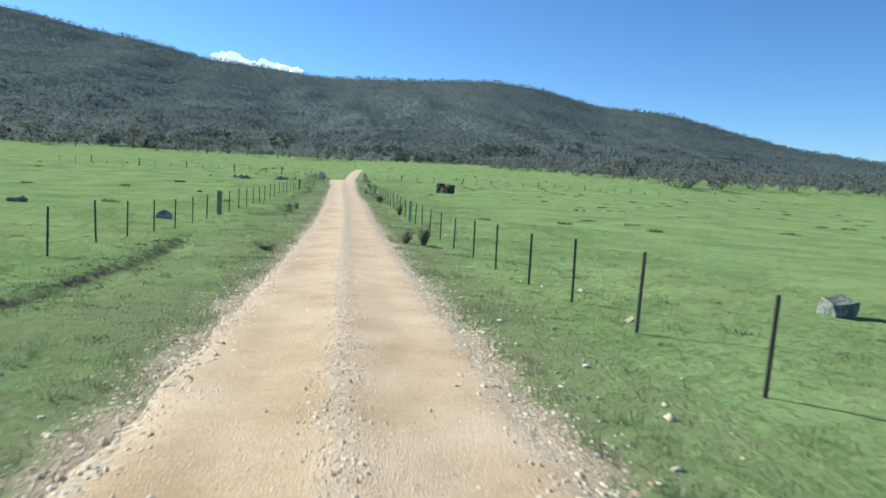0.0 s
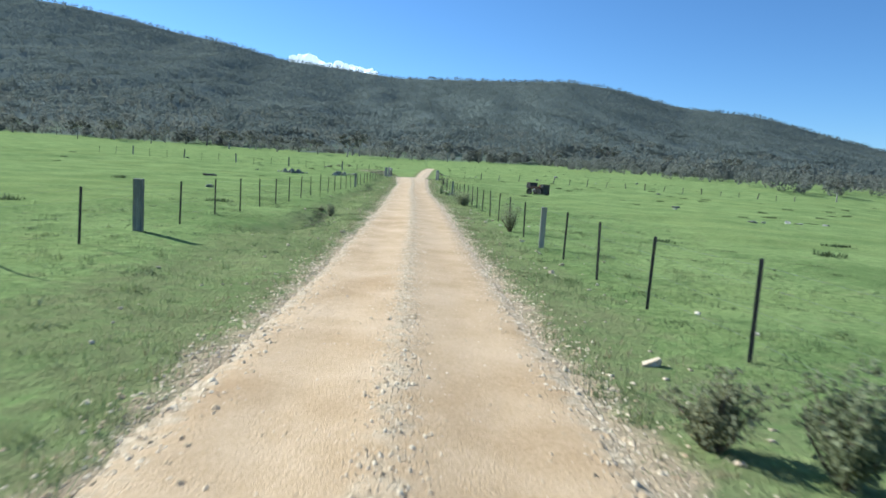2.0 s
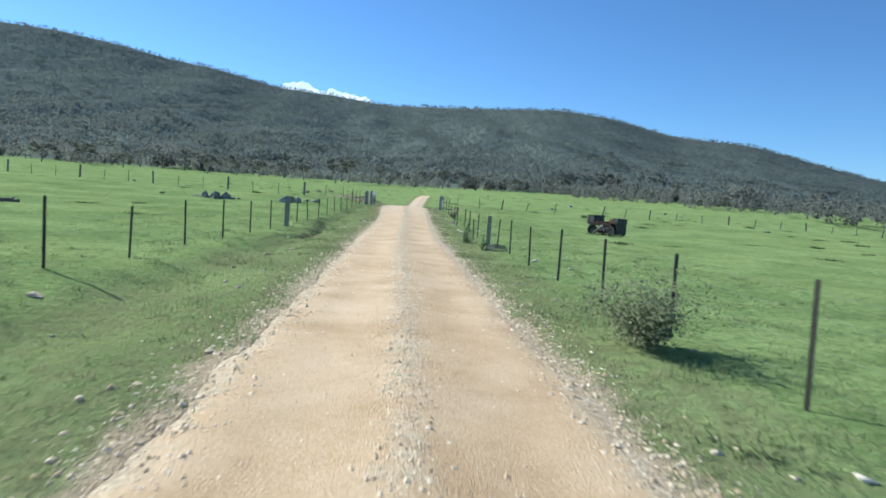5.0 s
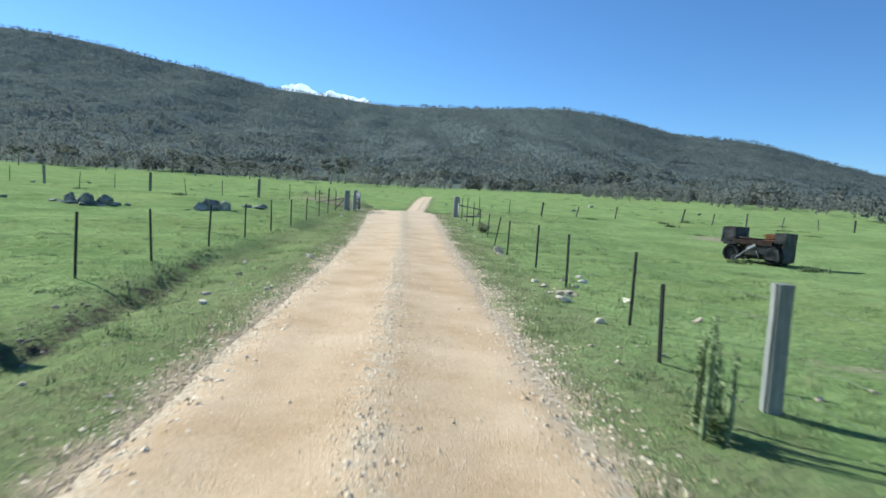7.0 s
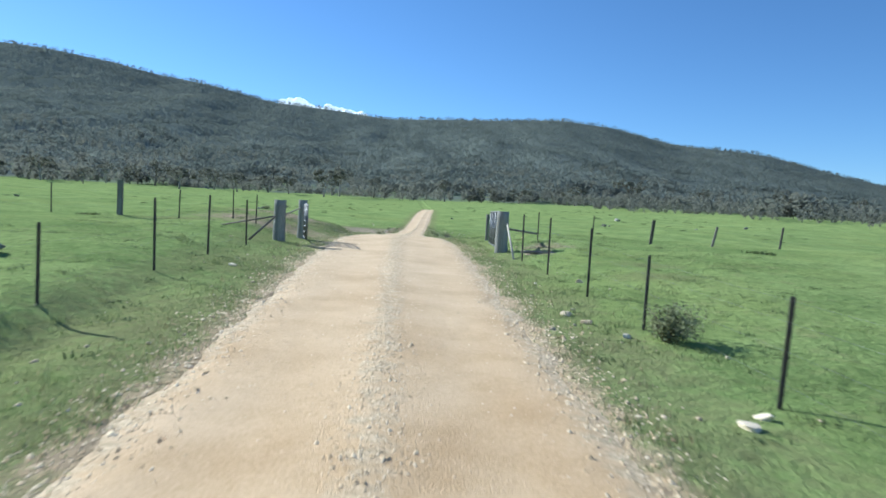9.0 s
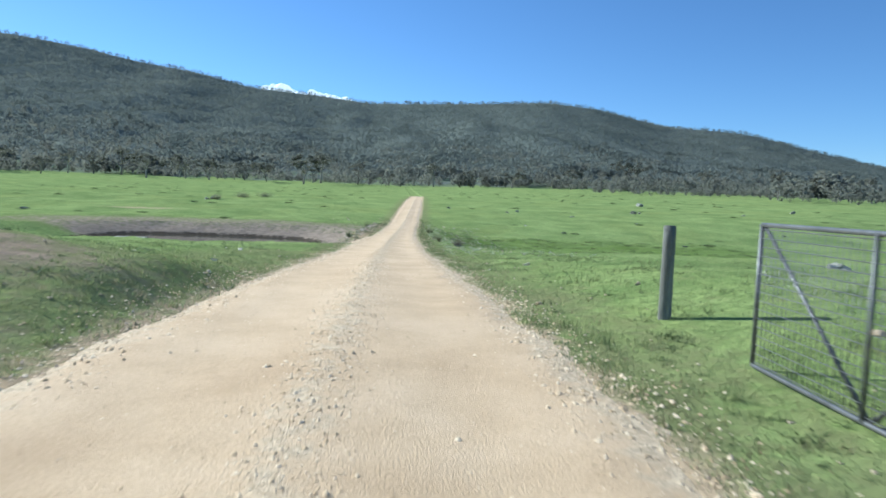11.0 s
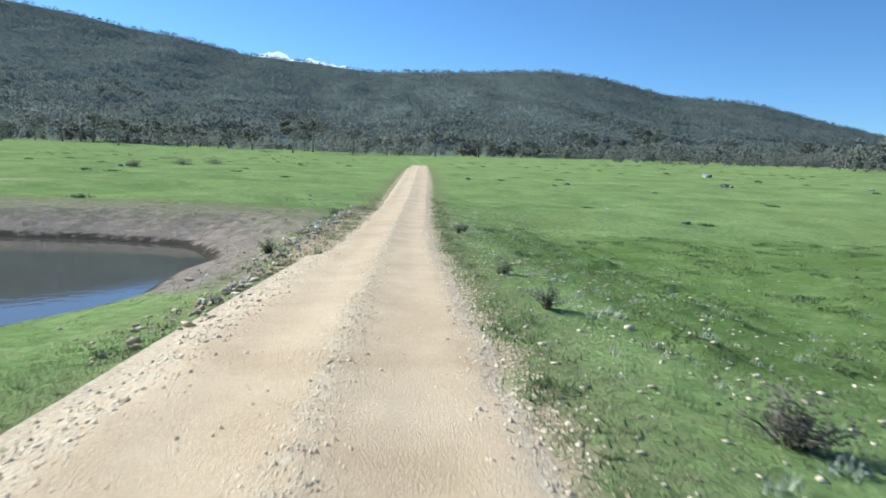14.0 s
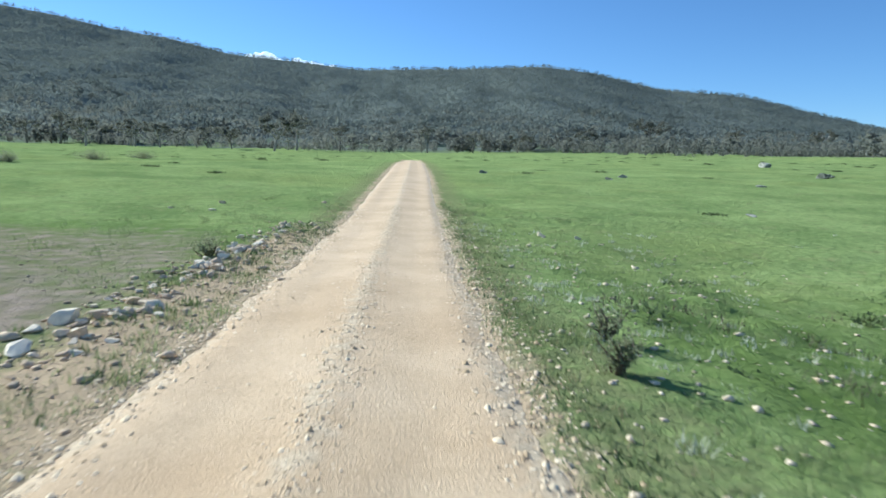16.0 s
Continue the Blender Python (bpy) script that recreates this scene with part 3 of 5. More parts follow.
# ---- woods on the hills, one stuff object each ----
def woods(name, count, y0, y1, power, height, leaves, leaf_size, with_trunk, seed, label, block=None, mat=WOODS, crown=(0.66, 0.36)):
    rng = np.random.default_rng(seed)
    s = rng.uniform(0, 1, count) ** power
    y = y0 + s * (y1 - y0)
    u = rng.uniform(-0.72, 0.92, count)
    x = u * y
    y = y + 55 * wave(x, y, 110, seed) * (1 - s) ** 2
    if block:
        x = rng.uniform(block[0], block[1], count)
        y = rng.uniform(block[2], block[3], count)
        keep = x > 118 + 14 * wave(y, x * 0, 90, seed) - 0.22 * (y - 200)
        x, y = x[keep], y[keep]
        count = len(x)
    z = land(x, y)
    h = height * rng.uniform(0.6, 1.3, count) * (0.85 + 0.25 * wave(x, y, 90, seed + 1))
    h = np.maximum(h, 2.5)
    rad = h * rng.uniform(0.26, 0.42, count)
    n = leaves
    # leaf sprays in a crown
    d = rng.normal(size=(count, n, 3))
    d /= np.linalg.norm(d, axis=2)[..., None]
    r = rng.uniform(0.3, 1.0, (count, n, 1)) ** 0.45
    c = np.stack([x, y, z + h * crown[0]], -1)[:, None, :] + d * r * np.stack([rad, rad, h * crown[1]], -1)[:, None, :]
    a = rng.normal(size=(count, n, 3))
    a[..., 2] *= 0.6
    a /= np.linalg.norm(a, axis=2)[..., None]
    b = np.cross(a, rng.normal(size=(count, n, 3)))
    b /= np.linalg.norm(b, axis=2)[..., None]
    size = leaf_size * rng.uniform(0.6, 1.4, (count, n, 1)) * (h / height)[:, None, None]
    verts = np.stack([c - a * size * 0.6 - b * size * 0.4, c + a * size * 0.7, c - a * size * 0.2 + b * size * 0.6], 2).reshape(-1, 3)
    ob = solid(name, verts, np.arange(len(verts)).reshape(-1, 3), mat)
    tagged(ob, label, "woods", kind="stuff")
    if with_trunk:
        x, y, z, h = (v[::4] for v in (x, y, z, h))
        count = len(x)
        w = h * rng.uniform(0.012, 0.03, count)
        lean = rng.normal(0, 0.10, (count, 2)) * h[:, None]
        base, tip = np.stack([x, y, z - 0.3], -1), np.stack([x + lean[:, 0], y + lean[:, 1], z + h * 0.75], -1)
        corner = np.array([[1, 0, 0], [-0.5, 0.87, 0], [-0.5, -0.87, 0]])
        tv = np.concatenate([base[:, None, :] + corner[None] * w[:, None, None], tip[:, None, :] + corner[None] * w[:, None, None] * 0.35], 1).reshape(-1, 3)
        k = np.arange(count)[:, None] * 6
        tf = np.concatenate([np.concatenate([k + q, k + (q + 1) % 3, k + 3 + (q + 1) % 3, k + 3 + q], 1) for q in range(3)], 0)
        tagged(solid("woodland_trunks", tv, tf, BARK), "pale grey slender trunks at the edge of the woods", "tree trunks", kind="stuff")


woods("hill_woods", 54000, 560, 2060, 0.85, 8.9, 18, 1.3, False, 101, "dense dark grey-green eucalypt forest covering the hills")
woods("woodland_edge", 4700, FOOT - 20, 980, 1.5, 8.0, 56, 1.05, True, 102, "open grey-green eucalypt woodland along the foot of the hills", None, EDGE, (0.54, 0.46))
woods("woodland_edge", 1500, 0, 0, 1, 5.8, 90, 0.68, True, 103, "scattered grey-green eucalypt scrub along the pasture edge", (85, 420, 205, FOOT), EDGE, (0.54, 0.46))


# ---- paddock trees ----
def make_tree(rng, height, spread, dense):
    """A spreading gum: forked trunk, rising limbs, foliage in flat clumps at the limb ends with gaps between."""
    tree = empty("tree")
    runs, centres, radii = [], [], []
    lean = rng.normal(0, 0.07, 2) * height
    fork = height * rng.uniform(0.22, 0.34)
    mid = Vector((lean[0] * 0.3, lean[1] * 0.3, fork))
    top = Vector((lean[0], lean[1], height * 0.84))
    runs.append(([(0, 0, -0.4), tuple(mid * 0.5), tuple(mid), tuple(mid.lerp(top, 0.5)), tuple(top)], [height * 0.036, height * 0.028, height * 0.023, height * 0.013, height * 0.004]))
    for k in range(9):
        a = 2 * math.pi * k / 9 + rng.uniform(-0.5, 0.5)
        start = mid.lerp(top, rng.uniform(0.0, 0.65))
        reach = spread * rng.uniform(0.4, 1.0)
        tip = start + Vector((math.cos(a) * reach, math.sin(a) * reach, height * rng.uniform(0.14, 0.40)))
        tip.z = min(tip.z, height * rng.uniform(0.72, 0.95))
        elbow = start.lerp(tip, 0.5) + Vector((0, 0, -height * 0.03))
        runs.append(([tuple(start), tuple(elbow), tuple(tip)], [height * 0.015, height * 0.010, height * 0.003]))
        for j in range(3):
            twig = tip + Vector((rng.normal(0, 0.22), rng.normal(0, 0.22), rng.normal(0, 0.10))) * spread
            runs.append(([tuple(elbow.lerp(tip, 0.6)), tuple(twig)], [height * 0.005, height * 0.002]))
            centres.append(twig)
            radii.append(spread * rng.uniform(0.13, 0.25))
    centres.append(top)
    radii.append(spread * 0.26)
    tubes("trunk", runs, BARK, tree, 6, "pale grey bark")
    v, f = leaf_cloud(rng, centres, radii, dense, spread * 0.085, 0.62)
    solid("crown", v, f, LEAF, tree)
    return tree


trng = np.random.default_rng(11)
masters = [make_tree(trng, 8.5, 4.0, 2400), make_tree(trng, 7.4, 4.4, 2600), make_tree(trng, 10.0, 4.6, 2600), make_tree(trng, 6.4, 3.2, 1800), make_tree(trng, 9.0, 3.4, 1500)]
spots_ = []
for u, d in ((-0.70, 365), (-0.60, 330), (-0.53, 360), (-0.47, 345), (-0.44, 380), (-0.37, 372), (-0.335, 345), (-0.286, 365), (-0.252, 335), (-0.178, 365), (-0.128, 345), (-0.105, 375), (-0.055, 390), (-0.012, 385), (0.05, 395), (0.105, 385), (0.16, 390), (0.245, 398), (0.33, 402), (0.44, 400), (0.56, 398), (0.69, 402)):
    spots_.append((u * d, d + 60))
spots_ += [(-210.0, 458.0), (-150.0, 430.0), (122.0, 186.0), (-112.0, 440.0), (-46.0, 455.0), (-82.0, 452.0), (-180.0, 440.0)]
for n, (tx, ty) in enumerate(spots_):
    src = masters[int(trng.integers(0, 5))] if n >= 5 else masters[n]
    size = trng.uniform(1.25, 1.9) * (0.42 if (tx, ty) == (122.0, 186.0) else 1)
    m = Matrix.Translation(spot(tx, ty)) @ Matrix.Rotation(trng.uniform(0, 6.28), 4, "Z")
    if n < 5:
        t_ = src
        t_.matrix_world = m
        t_.scale = (1.4, 1.4, 1.35)
    else:
        t_ = copy_thing(src, m)
        t_.scale = (size, size, size * trng.uniform(0.85, 1.1))
    tagged(t_, "grey-green eucalypt tree with pale trunk on open pasture", "tree", group="paddock trees")


# ---- fences ----
def picket_mesh():
    """A steel star picket: three flanges, with a chamfered head."""
    h, w, t = 1.55, 0.024, 0.006
    verts, faces = [], []
    outline = []
    for k in range(3):
        a = 2 * math.pi * k / 3 + math.pi / 2
        d, s = Vector((math.cos(a), math.sin(a), 0)), Vector((-math.sin(a), math.cos(a), 0))
        outline += [d * t * 1.2 - s * t, d * w - s * t, d * w + s * t, d * t * 1.2 + s * t]
    for z in (-0.45, h - 0.45 - 0.03, h - 0.45):
        shrink = 0.8 if z > 1.08 else 1.0
        verts += [(p.x * shrink, p.y * shrink, z) for p in outline]
    n = len(outline)
    for lvl in range(2):
        for k in range(n):
            a, b = lvl * n + k, lvl * n + (k + 1) % n
            faces.append((a, b, b + n, a + n))
    faces.append(tuple(range(2 * n, 3 * n)))
    return verts, faces


PV, PF = picket_mesh()


def timber_bm(rng, width, height, rounded):
    bm = bmesh.new()
    if rounded:
        bmesh.ops.create_cone(bm, cap_ends=True, segments=18, radius1=width / 2 * 1.06, radius2=width / 2 * 0.97, depth=height + 0.4)
    else:
        bmesh.ops.create_cube(bm, size=1.0)
        bmesh.ops.scale(bm, vec=(width, width * 0.85, height + 0.4), verts=bm.verts)
        bmesh.ops.bevel(bm, geom=[q for q in bm.edges if abs(q.verts[0].co.z - q.verts[1].co.z) > 0.1], offset=width * 0.14, segments=2, affect="EDGES")
    bmesh.ops.translate(bm, vec=(0, 0, height / 2 - 0.2), verts=bm.verts)
    bmesh.ops.subdivide_edges(bm, edges=[q for q in bm.edges if abs(q.verts[0].co.z - q.verts[1].co.z) > 0.1], cuts=6)
    off_ = Vector(rng.uniform(-9, 9, 3))
    for v in bm.verts:
        v.co.x += 0.05 * width * noise.noise(v.co * 5 + off_)
        v.co.y += 0.05 * width * noise.noise(v.co * 5 - off_)
        if v.co.z > height * 0.97:
            v.co.z += 0.02 * noise.noise(v.co * 9 + off_)
    return bm


frng = np.random.default_rng(21)


def wire_fence(posts, label, wires=(0.25, 0.55, 0.82, 1.02), wood=TIMBER):
    """posts: (x, y, kind, lean_x, lean_y). kind: 'p' steel picket, or a timber width."""
    fence = empty("wire_fence", Matrix.Translation(spot(posts[0][0], posts[0][1])))
    tagged(fence, label, "fence")
    inv = fence.matrix_world.inverted()
    heads = []
    shared = None
    for x, y, kind, lx, ly in posts:
        p = spot(x, y)
        if kind == "p":
            tall = 1.24 if 84 < y < 94 else 0.82 if y == 58.3 else 0.87 if y < -11 else 1.0
            m = inv @ Matrix.Translation(p) @ Matrix.Rotation(ly + frng.normal(0, 0.018), 4, "X") @ Matrix.Rotation(lx + frng.normal(0, 0.02), 4, "Y") @ Matrix.Rotation(frng.uniform(0, 6.28), 4, "Z") @ Matrix.Diagonal((1, 1, tall * frng.uniform(0.96, 1.05), 1))
            if shared is None:
                shared = solid("picket", PV, PF, PICKET, fence)
                shared.matrix_basis = m
            else:
                again(shared, fence, m)
        else:
            w, h = kind
            o = part("strainer_post", timber_bm(frng, w, h, False), wood, fence, "square grey weathered timber post" if wood is TIMBER else "old brown split timber post")
            o.matrix_basis = inv @ Matrix.Translation(p) @ Matrix.Rotation(lx, 4, "Y") @ Matrix.Rotation(frng.uniform(-0.15, 0.15), 4, "Z")
        heads.append((p, lx, ly))
    for hgt in wires:
        path = []
        for k, (p, lx, ly) in enumerate(heads):
            q = p + Vector((lx * hgt, -ly * hgt, hgt))
            if k:
                mid = path[-1].lerp(q, 0.5)
                mid.z -= 0.012
                path.append(mid)
            path.append(q)
        tubes("wire", [([inv @ v for v in path], 0.0012)], WIRE, fence, 3)
    return fence


LXY = lambda y: float(np.interp(y, [-10, 8, 20, 40, 58, 80, 94], [-6.7, -6.25, -5.93, -5.75, -5.45, -5.2, -4.9]))
RXY = lambda y: float(np.interp(y, [-12, 0, 18, 40, 57, 65, 80, 96], [4.15, 3.83, 3.55, 3.38, 3.15, 3.05, 3.25, 3.05]))
left_posts = [(LXY(y), y, "p", 0, 0) for y in (-7.0, -4.3, -1.56, 1.12, 3.44, 5.94, 8.4, 10.9, 13.36)] + [(-6.0, 15.7, (0.20, 1.17), 0, 0)]
left_posts += [(LXY(y), y, "p", 0, 0) for y in (18.2, 20.95, 23.7, 26.4, 29.1, 31.84, 34.8, 37.7, 41.0, 44.0, 47.1, 50.2, 53.3, 56.32)] + [(-5.3, 58.65, (0.20, 1.22), 0, 0)]
left_posts += [(LXY(y), y, "p", 0, 0) for y in (61.75, 64.7, 68.3, 71.8, 75.4, 79.1, 82.66, 86.4, 89.47, 92.8)]
wire_fence(left_posts, "wire fence of dark steel pickets with grey timber strainers")
right_posts = [(4.06, -11.77, "p", 0, 0)] + [(RXY(y), y, "p", 0, 0) for y in (-9.0, -6.6, -4.15, -1.4, 1.24, 4.5, 7.4, 10.3, 12.9, 15.57)] + [(3.54, 18.0, (0.14, 1.08), 0, 0)]
right_posts += [(RXY(y), y, "p", 0, 0) for y in (20.85, 23.85, 26.9, 29.75, 33.13, 35.8, 38.7, 41.6, 44.8, 48.1, 51.34, 54.1)] + [(3.18, 56.87, (0.165, 1.17), 0, 0), (2.7, 58.3, "p", 0, 0)]
right_posts += [(RXY(y), y, "p", 0.0, 0) for y in (60.5, 64.23, 67.6)] + [(2.90, 71.34, "p", 0.04, 0)] + [(3.0, 75.2, "p", 0.16, 0.1)] + [(RXY(y), y, "p", 0, 0) for y in (79.55, 83.0, 85.9, 89.28, 92.66)]
wire_fence(right_posts, "wire fence of dark steel pickets beside the gravel track")
cross_right = [(4.9, 99.6, "p", 0, 0), (7.2, 99.9, "p", 0, 0), (9.7, 100.1, (0.12, 1.0), 0.09, 0), (12.4, 100.3, (0.09, 0.85), 0.20, 0), (15.6, 100.8, (0.08, 0.95), 0.10, 0), (21.0, 101.2, (0.12, 1.1), 0.19, 0), (23.6, 101.5, (0.09, 0.9), 0.14, 0), (26.5, 101.8, (0.13, 1.05), 0.06, 0)]
cross_right += [(26.5 + 3.1 * k, 101.9 + 0.12 * k, (0.08, 0.85) if k % 3 else (0.13, 1.0), 0.05 + frng.normal(0, 0.08), 0) for k in range(1, 12)]
wire_fence(cross_right, "old leaning wire fence crossing the pasture", (0.3, 0.6, 0.9), OLDPOST)
cross_left = [(-6.2, 99.4, "p", 0, 0), (-7.3, 100.2, "p", 0, 0), (-9.0, 99.0, "p", 0, 0), (-11.2, 99.0, (0.19, 1.32), 0, 0)]
cross_left += [(-11.2 - 2.7 * k, 99.0 + 0.35 * k, "p" if k % 3 else (0.17, 1.35), frng.normal(0, 0.05), 0) for k in range(1, 15)]
wire_fence(cross_left, "old wire fence with timber posts crossing the pasture", (0.3, 0.6, 0.9))


# ---- gateway ----
def gate_post(x, y, width, height, label, mat=TIMBER):
    g = empty("gate_post", Matrix.Translation(spot(x, y)))
    part("post", timber_bm(frng, width, height, True), mat, g, smooth=True)
    tagged(g, label, "gate post", group="gate posts")
    for k, h in enumerate((0.3, 0.6, 0.9, 1.15)):
        ring_ = [(math.cos(a) * width * 0.52, math.sin(a) * width * 0.52, h) for a in np.linspace(0, 2 * math.pi, 15)]
        tubes("wire_tie", [(ring_, 0.0025)], WIRE, g, 3)
    return g


post_r = gate_post(2.93, 95.95, 0.43, 1.40, "thick round grey timber gate post with wire ties")
stay = tubes("stay", [([(0.12, -0.25, 1.0), (0.0, -2.8, -0.05)], [0.028, 0.034])], PALE, post_r, 8, "pale timber stay pole")
tubes("stay", [([(0.2, 0.1, 0.82), (1.95, 3.6, 0.62)], [0.04, 0.035])], LOG, post_r, 8, "dark timber rail")
post_l = gate_post(-4.48, 95.25, 0.38, 1.31, "thick square-cut grey timber gate post with stays")
tubes("stay", [([(-0.1, -0.2, 0.78), (-0.75, -1.25, -0.05)], [0.032, 0.036])], LOG, post_l, 8)
tubes("rail", [([(-0.15, 0.0, 0.78), (-2.6, 1.9, 0.30)], [0.026, 0.026])], LOG, post_l, 8)
tubes("rail", [([(0.17, 0.1, 0.85), (0.24, 2.45, 1.08)], [0.024, 0.024])], LOG, post_l, 8)
gate_post(-4.16, 97.78, 0.32, 1.40, "round grey timber gate post behind the larger one")
gate_post(3.3, 103.3, 0.16, 1.2, "slim grey timber post at the gateway")


def farm_gate(foot, yaw, length, height, bars, uprights, braces, mesh, label):
    g = empty("farm_gate", Matrix.Translation(foot) @ Matrix.Rotation(yaw, 4, "Z"))
    tagged(g, label, "gate", group="farm gates")
    r = 0.021
    tubes("gate_frame", [([(0, 0, 0.12), (length, 0, 0.12)], r), ([(0, 0, 0.12 + height), (length, 0, 0.12 + height)], r), ([(0, 0, 0.12), (0, 0, 0.12 + height)], r), ([(length, 0, 0.12), (length, 0, 0.12 + height)], r)], STEEL, g, 8)
    for k in range(1, bars + 1):
        tubes("bar", [([(0, 0, 0.12 + height * k / (bars + 1)), (length, 0, 0.12 + height * k / (bars + 1))], 0.013)], STEEL, g, 6)
    for k in range(1, uprights + 1):
        tubes("upright", [([(length * k / (uprights + 1), 0.018, 0.12), (length * k / (uprights + 1), 0.018, 0.12 + height)], 0.013)], STEEL, g, 6)
    for a, b in braces:
        tubes("brace", [([(a[0] * length, -0.02, 0.12 + a[1] * height), (b[0] * length, -0.02, 0.12 + b[1] * height)], 0.017)], STEEL, g, 6)
    if mesh:
        runs = []
        for k in range(int(length / 0.075)):
            runs.append(([(0.05 + k * 0.075, 0.005, 0.14), (0.05 + k * 0.075, 0.005, 0.1 + height)], 0.0045))
        for k in range(int(height / 0.08)):
            runs.append(([(0.03, 0.009, 0.16 + k * 0.08), (length - 0.03, 0.009, 0.16 + k * 0.08)], 0.0045))
        tubes("mesh", runs, WIRE, g, 3, "woven wire mesh")
    return g


farm_gate(spot(2.87, 96.3), radians(87), 4.6, 1.28, 0, 2, (((0.0, 0.0), (0.33, 1.0)), ((0.33, 1.0), (0.66, 0.0)), ((0.66, 0.0), (1.0, 1.0))), True, "open galvanised pipe and mesh gate swung back beside the track")
farm_gate(spot(-4.05, 97.5), radians(-78), 2.1, 1.15, 5, 3, (((0.86, 0.0), (0.86, 1.0)), ((0.62, 0.0), (0.86, 1.0))), True, "open galvanised barred farm gate swung towards the track")


# ---- wrecked trailer ----
def wheel(parent, at, r, w, yaw):
    m = Matrix.Translation(at) @ Matrix.Rotation(yaw, 4, "Z")
    bm = bmesh.new()
    prof = [(r * 0.58, -w * 0.42), (r * 0.9, -w * 0.5), (r, -w * 0.34), (r * 1.01, 0), (r, w * 0.34), (r * 0.9, w * 0.5), (r * 0.58, w * 0.42)]
    rings = [[bm.verts.new((px * math.cos(a), q, px * math.sin(a))) for px, q in prof] for a in np.linspace(0, 2 * math.pi, 29)[:-1]]
    for k in range(28):
        for j in range(len(prof)):
            bm.faces.new((rings[k][j], rings[k][(j + 1) % len(prof)], rings[(k + 1) % 28][(j + 1) % len(prof)], rings[(k + 1) % 28][j]))
    t = part("wheel", bm, RUBBER, parent, "flat black tyre", smooth=True)
    t.matrix_basis = m
    bm = bmesh.new()
    bmesh.ops.create_cone(bm, cap_ends=True, segments=20, radius1=r * 0.58, radius2=r * 0.58, depth=w * 0.5, matrix=Matrix.Rotation(radians(90), 4, "X"))
    bmesh.ops.create_cone(bm, cap_ends=True, segments=12, radius1=r * 0.2, radius2=r * 0.15, depth=w * 0.9, matrix=Matrix.Rotation(radians(90), 4, "X"))
    part("rim", bm, DARKSTEEL, t, "dark rusted steel rim")


PALESTEEL = material("bleached_steel", ((0.14, 0.136, 0.128), (0.27, 0.262, 0.245)), (3, 30), 0.7, 0.3, 40, spread=0.6)
DECKRUST = material("old_brown_rust", ((0.035, 0.024, 0.018), (0.10, 0.060, 0.040)), (3, 30), 0.9, 0.4, 40, spread=0.6)
trailer = empty("trailer", Matrix.Translation(spot(14.4, 77.7, -0.04)) @ Matrix.Rotation(radians(-52), 4, "Z") @ Matrix.Scale(0.95, 4))
tagged(trailer, "derelict dark steel farm trailer with rusty boxes on pasture", "trailer")
for sy in (-0.40, 0.40):
    part("chassis_rail", box_bm(2.6, 0.09, 0.16, 0.01, (0, sy, 0.80)), DARKSTEEL, trailer)
for k in range(5):
    part("crossbeam", box_bm(0.08, 1.2, 0.10, 0.01, (-1.1 + k * 0.55, 0, 0.90)), DARKSTEEL, trailer)


def dented_bm(sx, sy, sz, at, amount, seed):
    """A sheet-steel box knocked out of shape."""
    bm = box_bm(sx, sy, sz)
    bmesh.ops.subdivide_edges(bm, edges=bm.edges[:], cuts=4, use_grid_fill=True)
    bmesh.ops.translate(bm, vec=at, verts=bm.verts)
    for v in bm.verts:
        v.co += Vector(noise.noise_vector(v.co * 2.3 + Vector((seed, 0, 0)))) * amount
    return bm


part("bed", dented_bm(2.1, 1.3, 0.05, (0, 0, 0.98), 0.05, 1), DECKRUST, trailer, "rust-brown plate bed")
part("end_box", dented_bm(0.58, 1.30, 0.66, (-1.05, 0, 1.16), 0.06, 3), DARKSTEEL, trailer, "dented dark steel box")
part("end_box", dented_bm(0.46, 1.25, 0.46, (1.13, 0, 1.14), 0.06, 8), DARKSTEEL, trailer, "dented dark steel box")
part("box_liner", dented_bm(0.46, 1.15, 0.05, (-1.05, 0, 1.50), 0.03, 5), DECKRUST, trailer, "rust-brown box floor")
for yy, zz in ((-0.60, 1.10), (0.60, 1.06)):
    tubes("deck_rail", [([(-0.8, yy, zz), (0.1, yy - 0.03, zz - 0.05), (0.95, yy, zz)], 0.024)], DECKRUST, trailer, 6, "bent rusty deck rail")
tubes("drawbar", [([(-0.62, -0.84, 0.14), (-0.30, -0.86, 0.40), (0.02, -0.80, 0.66)], [0.035, 0.040, 0.045]), ([(-0.35, -0.86, 0.38), (0.25, -0.80, 0.74)], [0.03, 0.04])], PALESTEEL, trailer, 6, "bent pale steel drawbar")
tubes("drawbar_leg", [([(0.20, -0.82, 0.70), (0.42, -0.90, 0.34), (0.50, -0.94, 0.08)], [0.022, 0.020, 0.018])], STEEL, trailer, 6, "thin bent steel leg")
coil = [(-0.62 + 0.13 * math.cos(a), -0.88 + 0.02 * a / 6.3, 0.17 + 0.11 * math.sin(a)) for a in np.linspace(0, 14.0, 36)]
tubes("wire_coil", [(coil, 0.013)], PALESTEEL, trailer, 5, "loose coil of pale wire")
part("bent_sheet", box_bm(0.42, 0.02, 0.13, 0.004, (0.06, -0.88, 0.70), Matrix.Rotation(radians(-30), 3, "Y") @ Matrix.Rotation(radians(-28), 3, "X")), PALESTEEL, trailer, "bent pale steel sheet")
crate = part("crate", box_bm(0.46, 0.60, 0.30, 0.015, (0.58, 0.12, 1.15)), DECKRUST, trailer, "rusted slatted crate")
